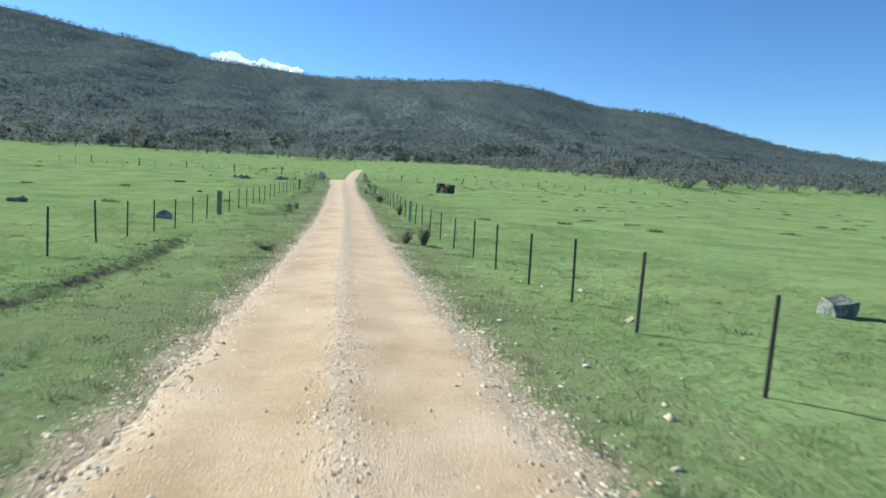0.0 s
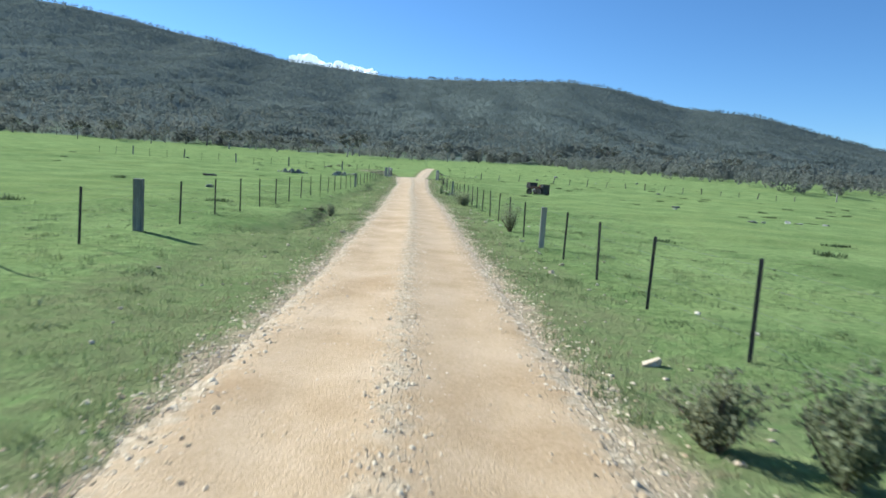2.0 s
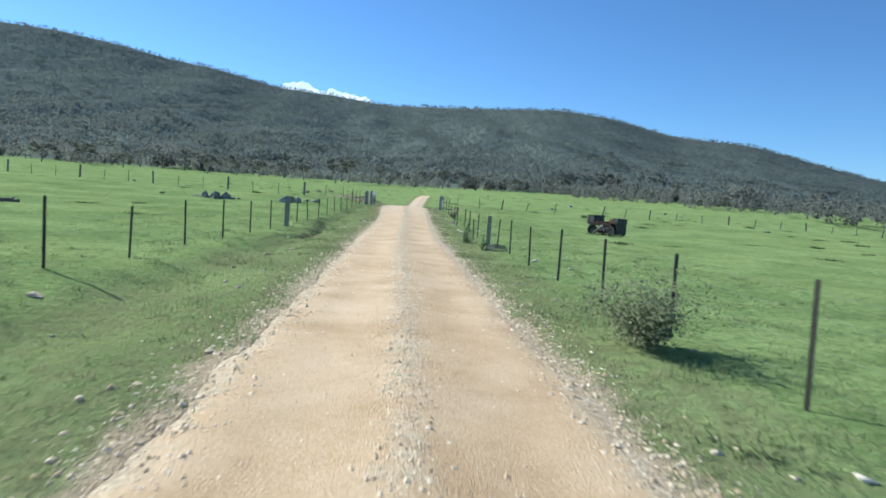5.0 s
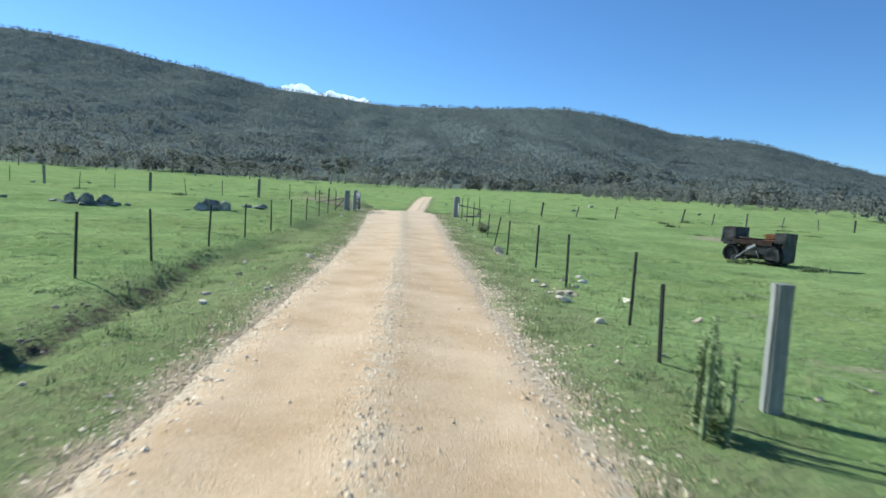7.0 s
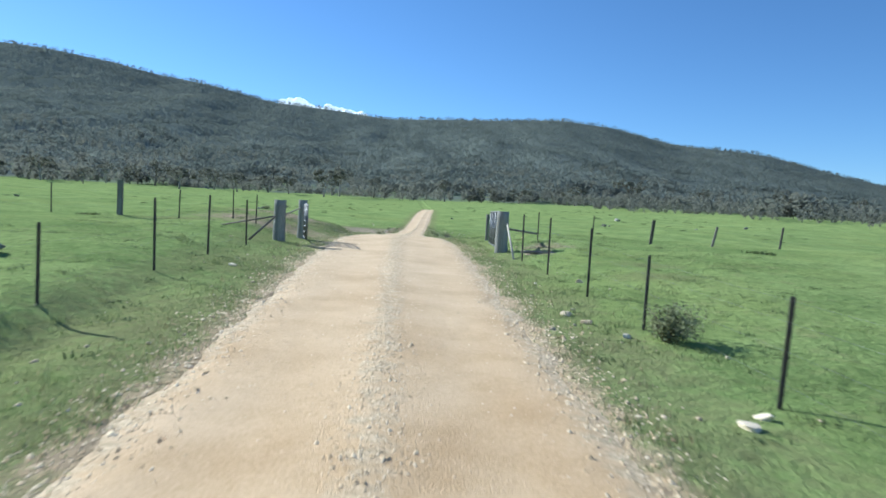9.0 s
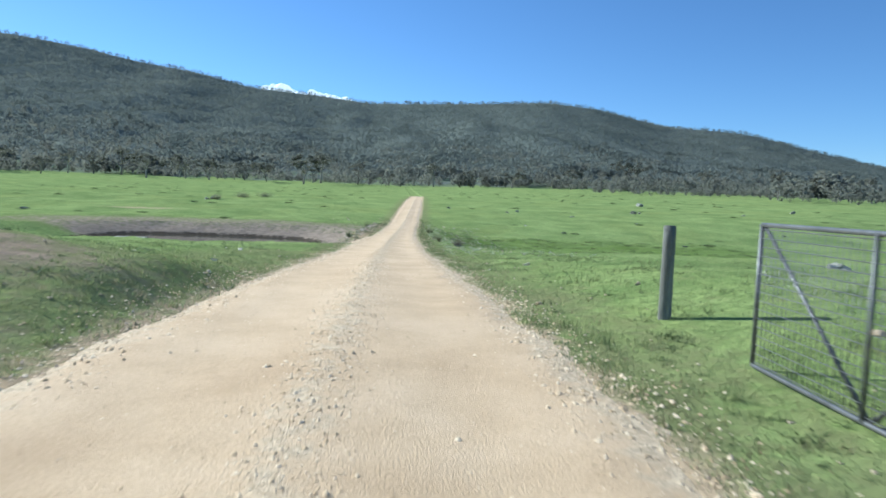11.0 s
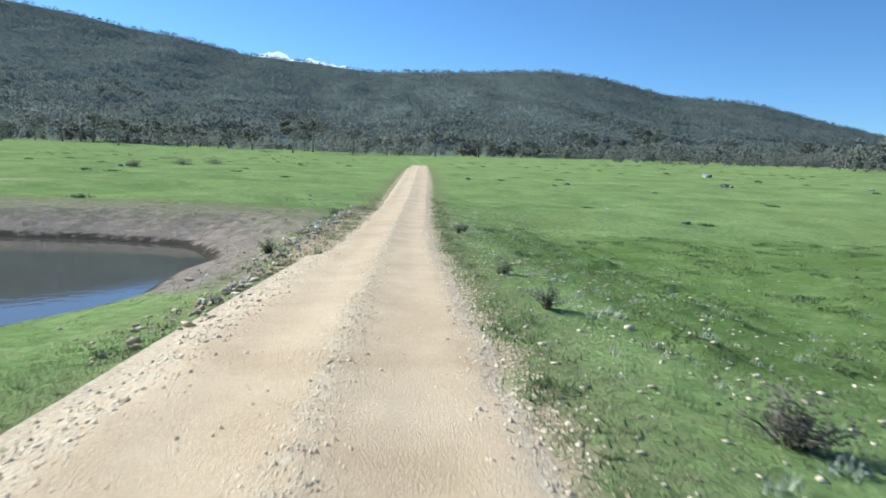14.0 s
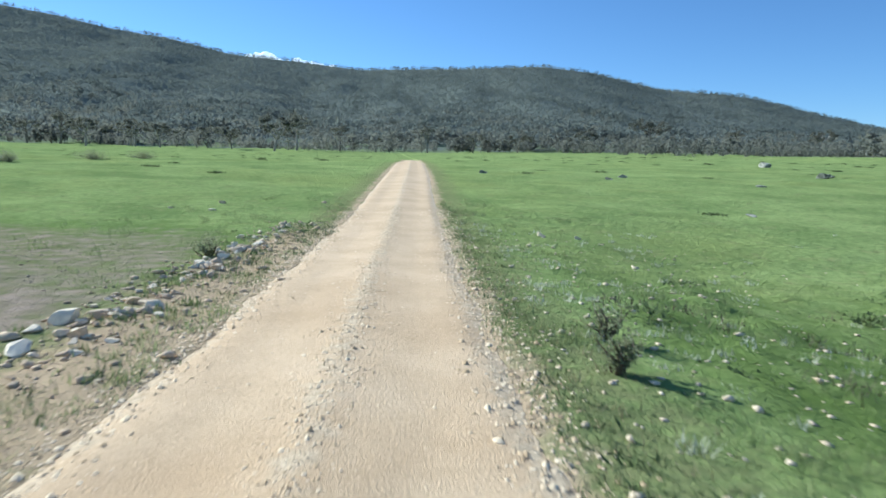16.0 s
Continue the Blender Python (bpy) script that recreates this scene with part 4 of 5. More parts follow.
for k in range(4):
    part("slat", box_bm(0.50, 0.016, 0.052, 0.004, (0.58, -0.188, 1.035 + k * 0.075)), ORANGE, crate, "faded orange-brown slat")
part("side_plate", dented_bm(1.7, 0.03, 0.20, (0, -0.70, 0.90), 0.04, 4), DECKRUST, trailer, "dark rusty side beam")
tubes("axle", [([(-0.86, -0.7, 0.38), (-0.86, 0.7, 0.38)], 0.05), ([(0.92, -0.7, 0.38), (0.92, 0.7, 0.38)], 0.05)], DECKRUST, trailer, 8)
for xx in (-0.86, 0.92):
    for sy in (-0.62, 0.62):
        wheel(trailer, (xx, sy, 0.38), 0.38, 0.26, 0.12 if xx < 0 else -0.06)
part("mudguard", dented_bm(0.62, 0.30, 0.07, (-0.86, -0.62, 0.80), 0.05, 12), DARKSTEEL, trailer, "crumpled dark mudguard")
part("side_board", dented_bm(1.25, 0.06, 0.46, (0.35, -0.66, 0.58), 0.07, 2), DARKSTEEL, trailer, "dark dented side board")
part("side_board", dented_bm(1.8, 0.05, 0.50, (0.0, 0.62, 0.60), 0.05, 7), DECKRUST, trailer)
part("end_plate", dented_bm(0.06, 1.2, 0.80, (1.30, 0, 0.52), 0.06, 9), DARKSTEEL, trailer, "bent dark end plate")
part("end_plate", dented_bm(0.04, 0.30, 0.62, (-1.37, -0.50, 1.14), 0.05, 14), PALESTEEL, trailer, "pale bent end plate")
part("side_panel", dented_bm(0.62, 0.05, 0.50, (0.92, -0.80, 0.44), 0.07, 6), DARKSTEEL, trailer, "dented dark steel panel")
tank = bmesh.new()
bmesh.ops.create_cone(tank, cap_ends=True, segments=20, radius1=0.26, radius2=0.26, depth=1.3, matrix=Matrix.Translation((0.30, -0.15, 0.42)) @ Matrix.Rotation(radians(90), 4, "Y"))
part("under_tank", tank, DARKSTEEL, trailer, "dark round tank below the bed")
tubes("hanging_hose", [([(-0.45, -0.75, 0.22), (-0.1, -0.86, 0.10), (0.35, -0.9, 0.06), (0.8, -0.86, 0.16)], 0.016)], RUBBER, trailer, 5, "slack black hose")

# ---- round boulder behind the fence ----
dome = part("boulder", rock_bm(np.random.default_rng(8), 0.36, 0.31, 0.27, 3, 0.14, 0.36, 3, (0.7, 0.9)), BOULDER)
dome.matrix_world = Matrix.Translation(spot(-7.75, 12.6)) @ Matrix.Rotation(0.5, 4, "Z")
tagged(dome, "smooth rounded grey granite boulder on the grass", "boulder", group="boulders")

# pump box standing in the dam
dam_box = empty("concrete_trough", Matrix.Translation(Vector((-15.9, 135.0, -1.42))) @ Matrix.Rotation(radians(8), 4, "Z"))
part("body", box_bm(1.7, 1.0, 0.62, 0.03, (0, 0, 0.25)), DARKSTEEL, dam_box)
part("rim", box_bm(1.76, 1.06, 0.08, 0.02, (0, 0, 0.58)), BOULDER, dam_box)
tagged(dam_box, "dark square pump box at the edge of the dam", "pump box")


# ---- boulders and stones ----
srng = np.random.default_rng(31)
for x, y, s in ((21.1, 40.7, 0.3), (22.0, 41.0, 0.22), (24.5, 42.5, 0.34), (25.3, 42.6, 0.28), (27.7, 43.6, 0.3), (33.5, 90.2, 0.4), (22.5, 56.3, 0.25), (58.4, 160.1, 0.5), (69.1, 204.8, 0.6), (-61.7, 178.8, 0.6), (-67.9, 171.5, 0.5), (-53.9, 153.6, 0.5), (-35.7, 160.3, 0.4), (-17.2, 83.2, 0.26), (-16.7, 83.0, 0.34), (-16.2, 82.6, 0.30), (-15.8, 82.9, 0.40), (-15.4, 82.3, 0.33), (-15.0, 82.7, 0.38), (-14.6, 82.4, 0.28), (-14.3, 83.1, 0.34), (-13.8, 83.4, 0.27), (-16.2, 83.7, 0.36), (-15.1, 83.6, 0.30), (-20.0, 84.0, 0.3), (-8.9, 86.6, 0.35), (-8.2, 86.2, 0.4), (-12.3, 40.8, 0.34), (-31, 120, 0.8), (-34, 122, 0.7), (8.79, -6.97, 0.45), (34.5, 188.6, 0.6), (35.6, 189.2, 0.4), (45.3, 214.5, 0.8), (15.9, 156.4, 0.35), (14.4, 180.4, 0.3), (16.1, 182.6, 0.4), (13.2, 161.8, 0.22), (-25.8, 185.6, 0.4), (-25.1, 186.4, 0.5), (11.6, 111.8, 0.4), (28, 170, 0.25), (22, 176, 0.3), (52, 190, 0.4), (40, 160, 0.3), (25, 150, 0.25), (7, 185, 0.35)):
    shape = rock_bm(srng, s * srng.uniform(0.8, 1.2), s * srng.uniform(0.7, 1.0), s * srng.uniform(0.55, 0.75) * (1 if s > 0.48 else 0.65), 3, 0.4, 0.36, 9, (0.42, 0.75))
    if (x, y) == (8.79, -6.97):
        # the one squared block among them
        shape.free()
        shape = dented_bm(0.44, 0.36, 0.38, (0, 0, 0.12), 0.11, 4)
    b = part("boulder", shape, BOULDER)
    b.matrix_world = Matrix.Translation(spot(x, y)) @ Matrix.Rotation(srng.uniform(0, 6.28), 4, "Z")
    tagged(b, "dark grey lichened granite boulder half sunk in pasture", "boulder", group="boulders")
for x, y, sx, sy, sz in ((-9.9, 83.3, 0.52, 0.46, 0.40), (-9.05, 83.0, 0.34, 0.32, 0.30), (-10.2, 83.0, 0.4, 0.36, 0.28), (-15.5, 82.9, 0.42, 0.34, 0.44), (-16.4, 83.2, 0.34, 0.30, 0.36), (-14.8, 83.2, 0.36, 0.32, 0.32)):
    b = part("boulder", rock_bm(srng, sx, sy, sz, 3, 0.3, 0.34, 7, (0.55, 0.85)), BOULDER)
    b.matrix_world = Matrix.Translation(spot(x, y)) @ Matrix.Rotation(srng.uniform(0, 6.28), 4, "Z")
    tagged(b, "pale grey granite boulder in a small outcrop", "boulder", group="boulders")
stone_masters = []
for k in range(7):
    o = part("stone", rock_bm(srng, 0.5, 0.42, 0.36, 2, 0.4, 0.33, 9, (0.42, 0.7)), STONE)
    stone_masters.append(o)


def put_stone(x, y, s, k):
    m = Matrix.Translation(spot(x, y)) @ Matrix.Rotation(srng.uniform(0, 6.28), 4, "Z")
    if k < 7:
        o = stone_masters[k]
        o.matrix_world = m
    else:
        o = copy_thing(stone_masters[int(srng.integers(0, 7))], m)
    o.scale = (s, s * srng.uniform(0.6, 1.1), s * srng.uniform(0.45, 0.85))
    tagged(o, "pale weathered stone lying in grass beside the track", "stone", group="verge stones")


k = 0
for x, y, s in ((4.3, -8.3, 0.3), (4.7, -5.2, 0.28), (4.1, -4.6, 0.22), (3.3, 3.5, 0.2), (4.2, 5.6, 0.24), (3.5, 12.4, 0.22), (2.9, 13.5, 0.3), (3.2, 16.4, 0.22), (4.5, 15.5, 0.2), (4.3, 10.0, 0.2), (3.0, 22.0, 0.22), (3.3, 24.8, 0.28), (2.9, 26.2, 0.35), (3.1, 27.2, 0.22), (4.4, 25.0, 0.25), (2.9, 33.5, 0.32), (3.0, 34.5, 0.26), (3.4, 38.0, 0.2), (3.6, 49.0, 0.4), (3.9, 46.2, 0.25), (2.95, 71.6, 0.2), (3.91, 57.3, 0.2), (4.61, 57.5, 0.18), (4.97, 57.1, 0.14), (5.89, 57.4, 0.16), (2.9, 73.0, 0.32), (2.6, 78.9, 0.45), (2.9, 79.2, 0.3), (2.5, 83.4, 0.38), (2.3, 84.0, 0.4), (2.8, 82.5, 0.3), (2.5, 87.5, 0.25), (-3.3, 61.6, 0.36), (-3.0, 60.4, 0.3), (-3.8, 66.0, 0.3), (-2.9, 70.0, 0.25), (-3.6, 44.0, 0.25), (4.75, 119.7, 0.32), (5.2, 119.2, 0.15), (-7.7, 130.4, 0.22), (-6.6, 130.6, 0.28), (-6.1, 131.0, 0.26), (-5.0, 132.2, 0.24), (-4.7, 137.5, 0.6), (-4.4, 137.9, 0.4)):
    put_stone(x, y, s * 0.65, k)
    k += 1
# small heap of white stones under the fence
for x, y, s in ((2.81, 63.5, 0.34), (2.95, 63.6, 0.30), (2.70, 63.35, 0.22), (2.86, 63.2, 0.26), (3.02, 63.35, 0.18), (2.62, 63.6, 0.16), (3.26, 64.3, 0.26), (3.20, 65.1, 0.20), (2.55, 62.3, 0.34), (2.53, 64.85, 0.26), (2.64, 64.4, 0.28), (2.80, 64.05, 0.14)):
    put_stone(x, y, s, k)
    k += 1
white = part("boulder", rock_bm(srng, 0.165, 0.15, 0.155, 3, 0.2, 0.3, 4, (0.7, 0.9)), STONE)
white.matrix_world = Matrix.Translation(spot(2.70, 72.0))
tagged(white, "rounded white stone lying in the grass by the fence", "boulder", group="boulders")
# rubble along the shoulder above the dam
for n in range(150):
    y = srng.uniform(133, 157)
    line = float(np.interp(y, [124, 130, 137, 143, 150, 158], [-2.5, -2.8, -2.9, -2.6, -2.2, -1.6]))
    put_stone(line + srng.normal(0, 0.22) - 0.25, y, abs(srng.normal(0.03, 0.13)) + 0.09, k)
    k += 1
for n in range(46):
    y = srng.uniform(145.5, 154.5)
    put_stone(float(np.interp(y, [145, 149, 155], [-2.35, -2.4, -2.45])) + srng.normal(0, 0.18), y, srng.uniform(0.12, 0.30), k)
    k += 1
# small broken stones too many to count: beside the dam, in the hollow, along the verges
def small_stones(name, x, y, s, seed, label, mat=STONE):
    rng = np.random.default_rng(seed)
    count = len(x)
    bm = bmesh.new()
    bmesh.ops.create_icosphere(bm, subdivisions=1, radius=1.0)
    base = np.array([v.co[:] for v in bm.verts])
    tris = np.array([[v.index for v in f.verts] for f in bm.faces])
    bm.free()
    pts = base[None] * rng.uniform(0.5, 1.3, (count, len(base), 1)) * (s[:, None] * rng.uniform(0.6, 1.2, (count, 3)))[:, None, :]
    pts[..., 2] *= 0.48
    pts = pts + np.stack([x, y, surface(x, y) + s * 0.2], -1)[:, None, :]
    f = (np.arange(count)[:, None, None] * len(base) + tris[None]).reshape(-1, 3)
    tagged(solid(name, pts.reshape(-1, 3), f, mat), label, "stones", kind="stuff")


q = np.random.default_rng(77)
ys_ = q.uniform(129, 158, 3600)
xs_ = np.interp(ys_, [124, 130, 137, 143, 150, 158], [-2.4, -2.7, -2.8, -2.5, -2.1, -1.5]) + q.normal(-0.15, 0.42, 3600)
small_stones("rubble", xs_, ys_, np.clip(q.lognormal(-3.9, 0.65, 3600), 0.008, 0.12), 78, "pale broken rubble tipped along the bank above the dam")
ys_ = q.uniform(121, 156, 1600)
xs_ = 1.6 + np.abs(q.normal(0, 3.4, 1600))
small_stones("scattered_stones", xs_, ys_, np.abs(q.normal(0.008, 0.019, 1600)) + 0.011, 79, "small pale stones scattered in the grassy hollow")
ys_ = q.uniform(-14, 118, 700)
el_, er_ = road_edges(ys_)
xs_ = np.where(q.uniform(0, 1, 700) < 0.6, er_ + 0.3 + np.abs(q.normal(0, 1.1, 700)), el_ - 0.3 - np.abs(q.normal(0, 1.2, 700)))
small_stones("verge_stones", xs_, ys_, np.abs(q.normal(0.012, 0.016, 700)) + 0.012, 80, "small pale stones scattered over the grassy verges")
CLOD = material("dried_mud", ((0.19, 0.155, 0.11), (0.46, 0.37, 0.27)), (3, 30), 0.95, 0.4, 40, spread=0.7, per_island=0.7)
xs_, ys_ = q.uniform(-26, -3.6, 5200), q.uniform(131, 153, 5200)
e_ = pond_reach(xs_, ys_)
keep = (e_ > 1.06) & (e_ < 1.65) & (ys_ + 0.45 * xs_ > 133)
small_stones("mud_clods", xs_[keep], ys_[keep], np.abs(q.normal(0.006, 0.014, int(keep.sum()))) + 0.009, 81, "clods of dried grey-brown mud on the dam bank", CLOD)
for pts in GULLIES:
    ys_ = q.uniform(pts[0][1] + 0.5, pts[-1][1] - 0.5, 420)
    xs_ = np.interp(ys_, [p[1] for p in pts], [p[0] for p in pts]) + q.normal(0.05, 0.28, 420)
    small_stones("gully_clods", xs_, ys_, np.abs(q.normal(0.006, 0.012, 420)) + 0.008, 82, "dark clods and stones in an eroded gully", CLOD)
# the four left of the track are stones added in place of white birds
for x, y in ((-6.4, 161.2), (-4.9, 160.4), (-5.2, 162.8), (-1.8, 163.4), (4.3, 156.1), (5.3, 156.3)):
    put_stone(x, y, 0.3, k)
    k += 1
for n in range(40):
    side_ = srng.choice((-1, 1))
    y = srng.uniform(-10, 118)
    l_, r_ = road_edges(y)
    put_stone((r_ + srng.uniform(0.4, 3.2)) if side_ > 0 else (l_ - srng.uniform(0.4, 3.5)), y, abs(srng.normal(0.13, 0.06)) + 0.06, k)
    k += 1


# ---- bushes and weeds ----
def bush(x, y, h, w, leaves, label, thin=False, mat=BUSH):
    rng = np.random.default_rng(int(abs(x) * 100 + abs(y) * 7 + 500))
    b = empty("bush", Matrix.Translation(spot(x, y)))
    runs, centres, radii = [], [], []
    for k in range(16 if thin else 18):
        a, lean = rng.uniform(0, 6.28), rng.uniform(0.1, 0.75 if thin else 0.95)
        tip = Vector((math.cos(a) * w * lean, math.sin(a) * w * lean, h * rng.uniform(0.45, 1.0) * (1 - 0.3 * lean)))
        mid = tip * 0.5 + Vector((rng.normal(0, 0.04), rng.normal(0, 0.04), h * 0.06))
        runs.append(([(0.03 * math.cos(a), 0.03 * math.sin(a), -0.05), tuple(mid), tuple(tip)], [0.014, 0.009, 0.003]))
        for f in (0.3, 0.5, 0.75, 1.0):
            centres.append(Vector((0, 0, 0)).lerp(tip, f) + Vector((0, 0, h * 0.05)))
            radii.append(w * rng.uniform(0.10, 0.2) if thin else w * rng.uniform(0.16, 0.3))
    tubes("branchwork", runs, TWIG, b, 5)
    v, f = leaf_cloud(rng, centres, np.array(radii) * 1.25, int(leaves * 2.0), 0.036 if thin else 0.042, 0.9)
    v[:, 2] = np.maximum(v[:, 2], 0.02)
    solid("foliage", v, f, mat, b)
    tagged(b, label, "bush", group="roadside bushes")


DRYLEAF = material("olive_leaf", ((0.20, 0.20, 0.10), (0.40, 0.39, 0.22)), (3, 20), 0.8, 0, spread=0.6, leaf=0.5, per_island=0.5, upward=0.7)
DEADLEAF = material("dead_leaf", ((0.16, 0.13, 0.095), (0.32, 0.27, 0.20)), (3, 20), 0.9, 0, spread=0.6, leaf=0.3, per_island=0.5)
bush(2.72, 4.4, 0.74, 0.36, 1500, "olive-green leafy bush at the fence line")
bush(2.15, 4.9, 0.5, 0.48, 1100, "sparse olive bush on the verge", True, DRYLEAF)
bush(3.35, 22.5, 0.95, 0.72, 1150, "branching bush with pale green leaves by the fence", True)
bush(2.85, 38.1, 0.85, 0.85, 2200, "rounded dark green bush beside a fence picket")
bush(3.3, 82.3, 0.55, 0.5, 1000, "low rounded grey-green shrub by the fence", False)
bush(-3.15, 26.4, 0.48, 0.40, 620, "low soft green bush on the verge", True)
bush(-2.0, 1.2, 0.36, 0.6, 520, "straggling dry bush on the road shoulder", True)
bush(-3.7, 27.6, 0.2, 0.3, 200, "small scrubby bush in the ditch", True)
bush(2.85, 126.3, 0.5, 0.62, 420, "brown twiggy shrub on the embankment edge", True, DEADLEAF)
bush(2.25, 131.2, 0.36, 0.36, 320, "dull green shrub on the embankment edge", True)
bush(2.2, 135.0, 0.34, 0.35, 280, "small dull shrub on the embankment slope", True)
bush(2.6, 146.2, 0.4, 0.35, 300, "dark weed at the foot of the embankment", True)
bush(2.3, 145.0, 0.4, 0.3, 300, "dark weed at the foot of the embankment", True)
bush(-2.7, 151.6, 0.35, 0.35, 350, "dark shrub among rubble beside the dam", True)
bush(-24.4, 185.6, 0.7, 0.9, 1500, "low dark shrub beside boulders on pasture")
bush(-23.3, 195.2, 0.6, 1.7, 2600, "low spreading dark green shrub on pasture")
bush(-20.9, 199.5, 0.5, 1.6, 2400, "low spreading dark green shrub on pasture")
bush(-3.3, 139.5, 0.4, 0.4, 450, "dry shrub on the dam bank", True)


def mullein(x, y, h, spikes, label):
    rng = np.random.default_rng(int(abs(x) * 90 + abs(y) * 3))
    b = empty("mullein", Matrix.Translation(spot(x, y)))
    tagged(b, label, "weed", group="mullein plants")
    v, f = [], []
    for k in range(26):
        a, l, up = rng.uniform(0, 6.28), rng.uniform(0.12, 0.26), rng.uniform(0.15, 0.9)
        d = Vector((math.cos(a) * math.cos(up), math.sin(a) * math.cos(up), math.sin(up)))
        s = Vector((-math.sin(a), math.cos(a), 0)) * l * 0.22
        o = Vector((0, 0, rng.uniform(0.0, 0.14)))
        n = len(v)
        v += [o, o + d * l * 0.5 + s, o + d * l + Vector((0, 0, -0.02)), o + d * l * 0.5 - s]
        f.append((n, n + 1, n + 2, n + 3))
    solid("rosette", v, f, MULLEIN, b)
    for k in range(spikes):
        hh = h * (1 if k == 0 else rng.uniform(0.5, 0.88))
        o = Vector((rng.normal(0, 0.11), rng.normal(0, 0.11), 0)) if k else Vector((0, 0, 0))
        vv, ff = tube([o, o + Vector((0.01, 0, hh * 0.4)), o + Vector((0.02, 0.01, hh))], [0.022, 0.026, 0.008], 7)
        lv, lf = leaf_cloud(rng, [o + Vector((0.01, 0, hh * q)) for q in np.linspace(0.15, 0.95, 9)], [0.035] * 9, 110, 0.035, 1.4)
        n = len(vv)
        solid("flower_spike", [tuple(q) for q in vv] + [tuple(q) for q in lv], ff + [tuple(int(i_) + n for i_ in q) for q in lf], MULLEIN, b)


mullein(2.26, 56.2, 0.90, 7, "pale green woolly mullein with tall flower spikes")
mullein(2.17, 55.95, 0.5, 3, "pale woolly mullein spike beside the fence")
mullein(2.44, 52.35, 0.50, 4, "pale green mullein rosette in the verge")

# heap of old netting by the fence
roll = empty("wire_netting_heap", Matrix.Translation(spot(2.9, 52.3)) @ Matrix.Diagonal((1, 1, 0.62, 1)))
runs = []


def dome_point(a, q):
    """A crumpled dome of netting: a is the bearing, q runs from rim to crown."""
    r = 0.33 * math.cos(q * 1.5) * (1 + 0.12 * math.sin(3 * a + 1))
    w = 0.035 * noise.noise(Vector((math.cos(a) * 2.5, math.sin(a) * 2.5, q * 4)))
    return (r * math.cos(a) * 1.1 + 0.03 * math.sin(5 * q + a) + w, r * math.sin(a) * 0.8 - w, 0.33 * math.sin(q * 1.5) * (1 + 0.10 * math.cos(2 * a)) + 0.02 * math.sin(7 * a))


for q in range(16):
    f = 0.04 + q * 0.06
    runs.append(([dome_point(a, f) for a in np.linspace(0, 2 * math.pi, 25)], 0.0030))
for q in range(40):
    a0 = 2 * math.pi * q / 40
    runs.append(([dome_point(a0 + 0.4 * f, f) for f in np.linspace(0.0, 0.98, 7)], 0.0030))
    runs.append(([dome_point(a0 - 0.4 * f, f) for f in np.linspace(0.0, 0.98, 7)], 0.0030))
tubes("netting", runs, WIRE, roll, 3)
tubes("bent_wire", [([(-0.45, -0.2, 0.04), (-0.1, -0.25, 0.16), (0.3, -0.22, 0.08)], 0.008)], LOG, roll, 5)
tagged(roll, "crumpled heap of grey wire netting in long grass", "wire netting")


def fallen_log(x, y, length, r, yaw, label):
    rng = np.random.default_rng(int(abs(x * 31) + abs(y)))
    pts, rad = [], []
    for q in np.linspace(-0.5, 0.5, 7):
        px, py = x + math.cos(yaw) * q * length, y + math.sin(yaw) * q * length
        pts.append((px - x, py - y, r * 0.7 + rng.normal(0, r * 0.15)))
        rad.append(r * rng.uniform(0.75, 1.05) * (1.1 - 0.5 * abs(q)))
    o = tubes("fallen_log", [(pts, rad), ([pts[4], (pts[4][0] + 0.25 * length * math.cos(yaw + 0.9), pts[4][1] + 0.25 * length * math.sin(yaw + 0.9), r * 2.2)], [r * 0.5, r * 0.2])], LOG, None, 9)
    o.matrix_world = Matrix.Translation(spot(x, y))
    tagged(o, label, "log", group="fallen logs")


for x, y, l, r, a in ((3.95, 94.4, 1.2, 0.06, -0.28), (-16.5, 18.8, 0.9, 0.16, 0.4), (-19, 62, 1.2, 0.12, 0.3), (24, 60, 0.8, 0.08, 0.2)):
    fallen_log(x, y, l, r, a, "grey dead branch lying on pasture")


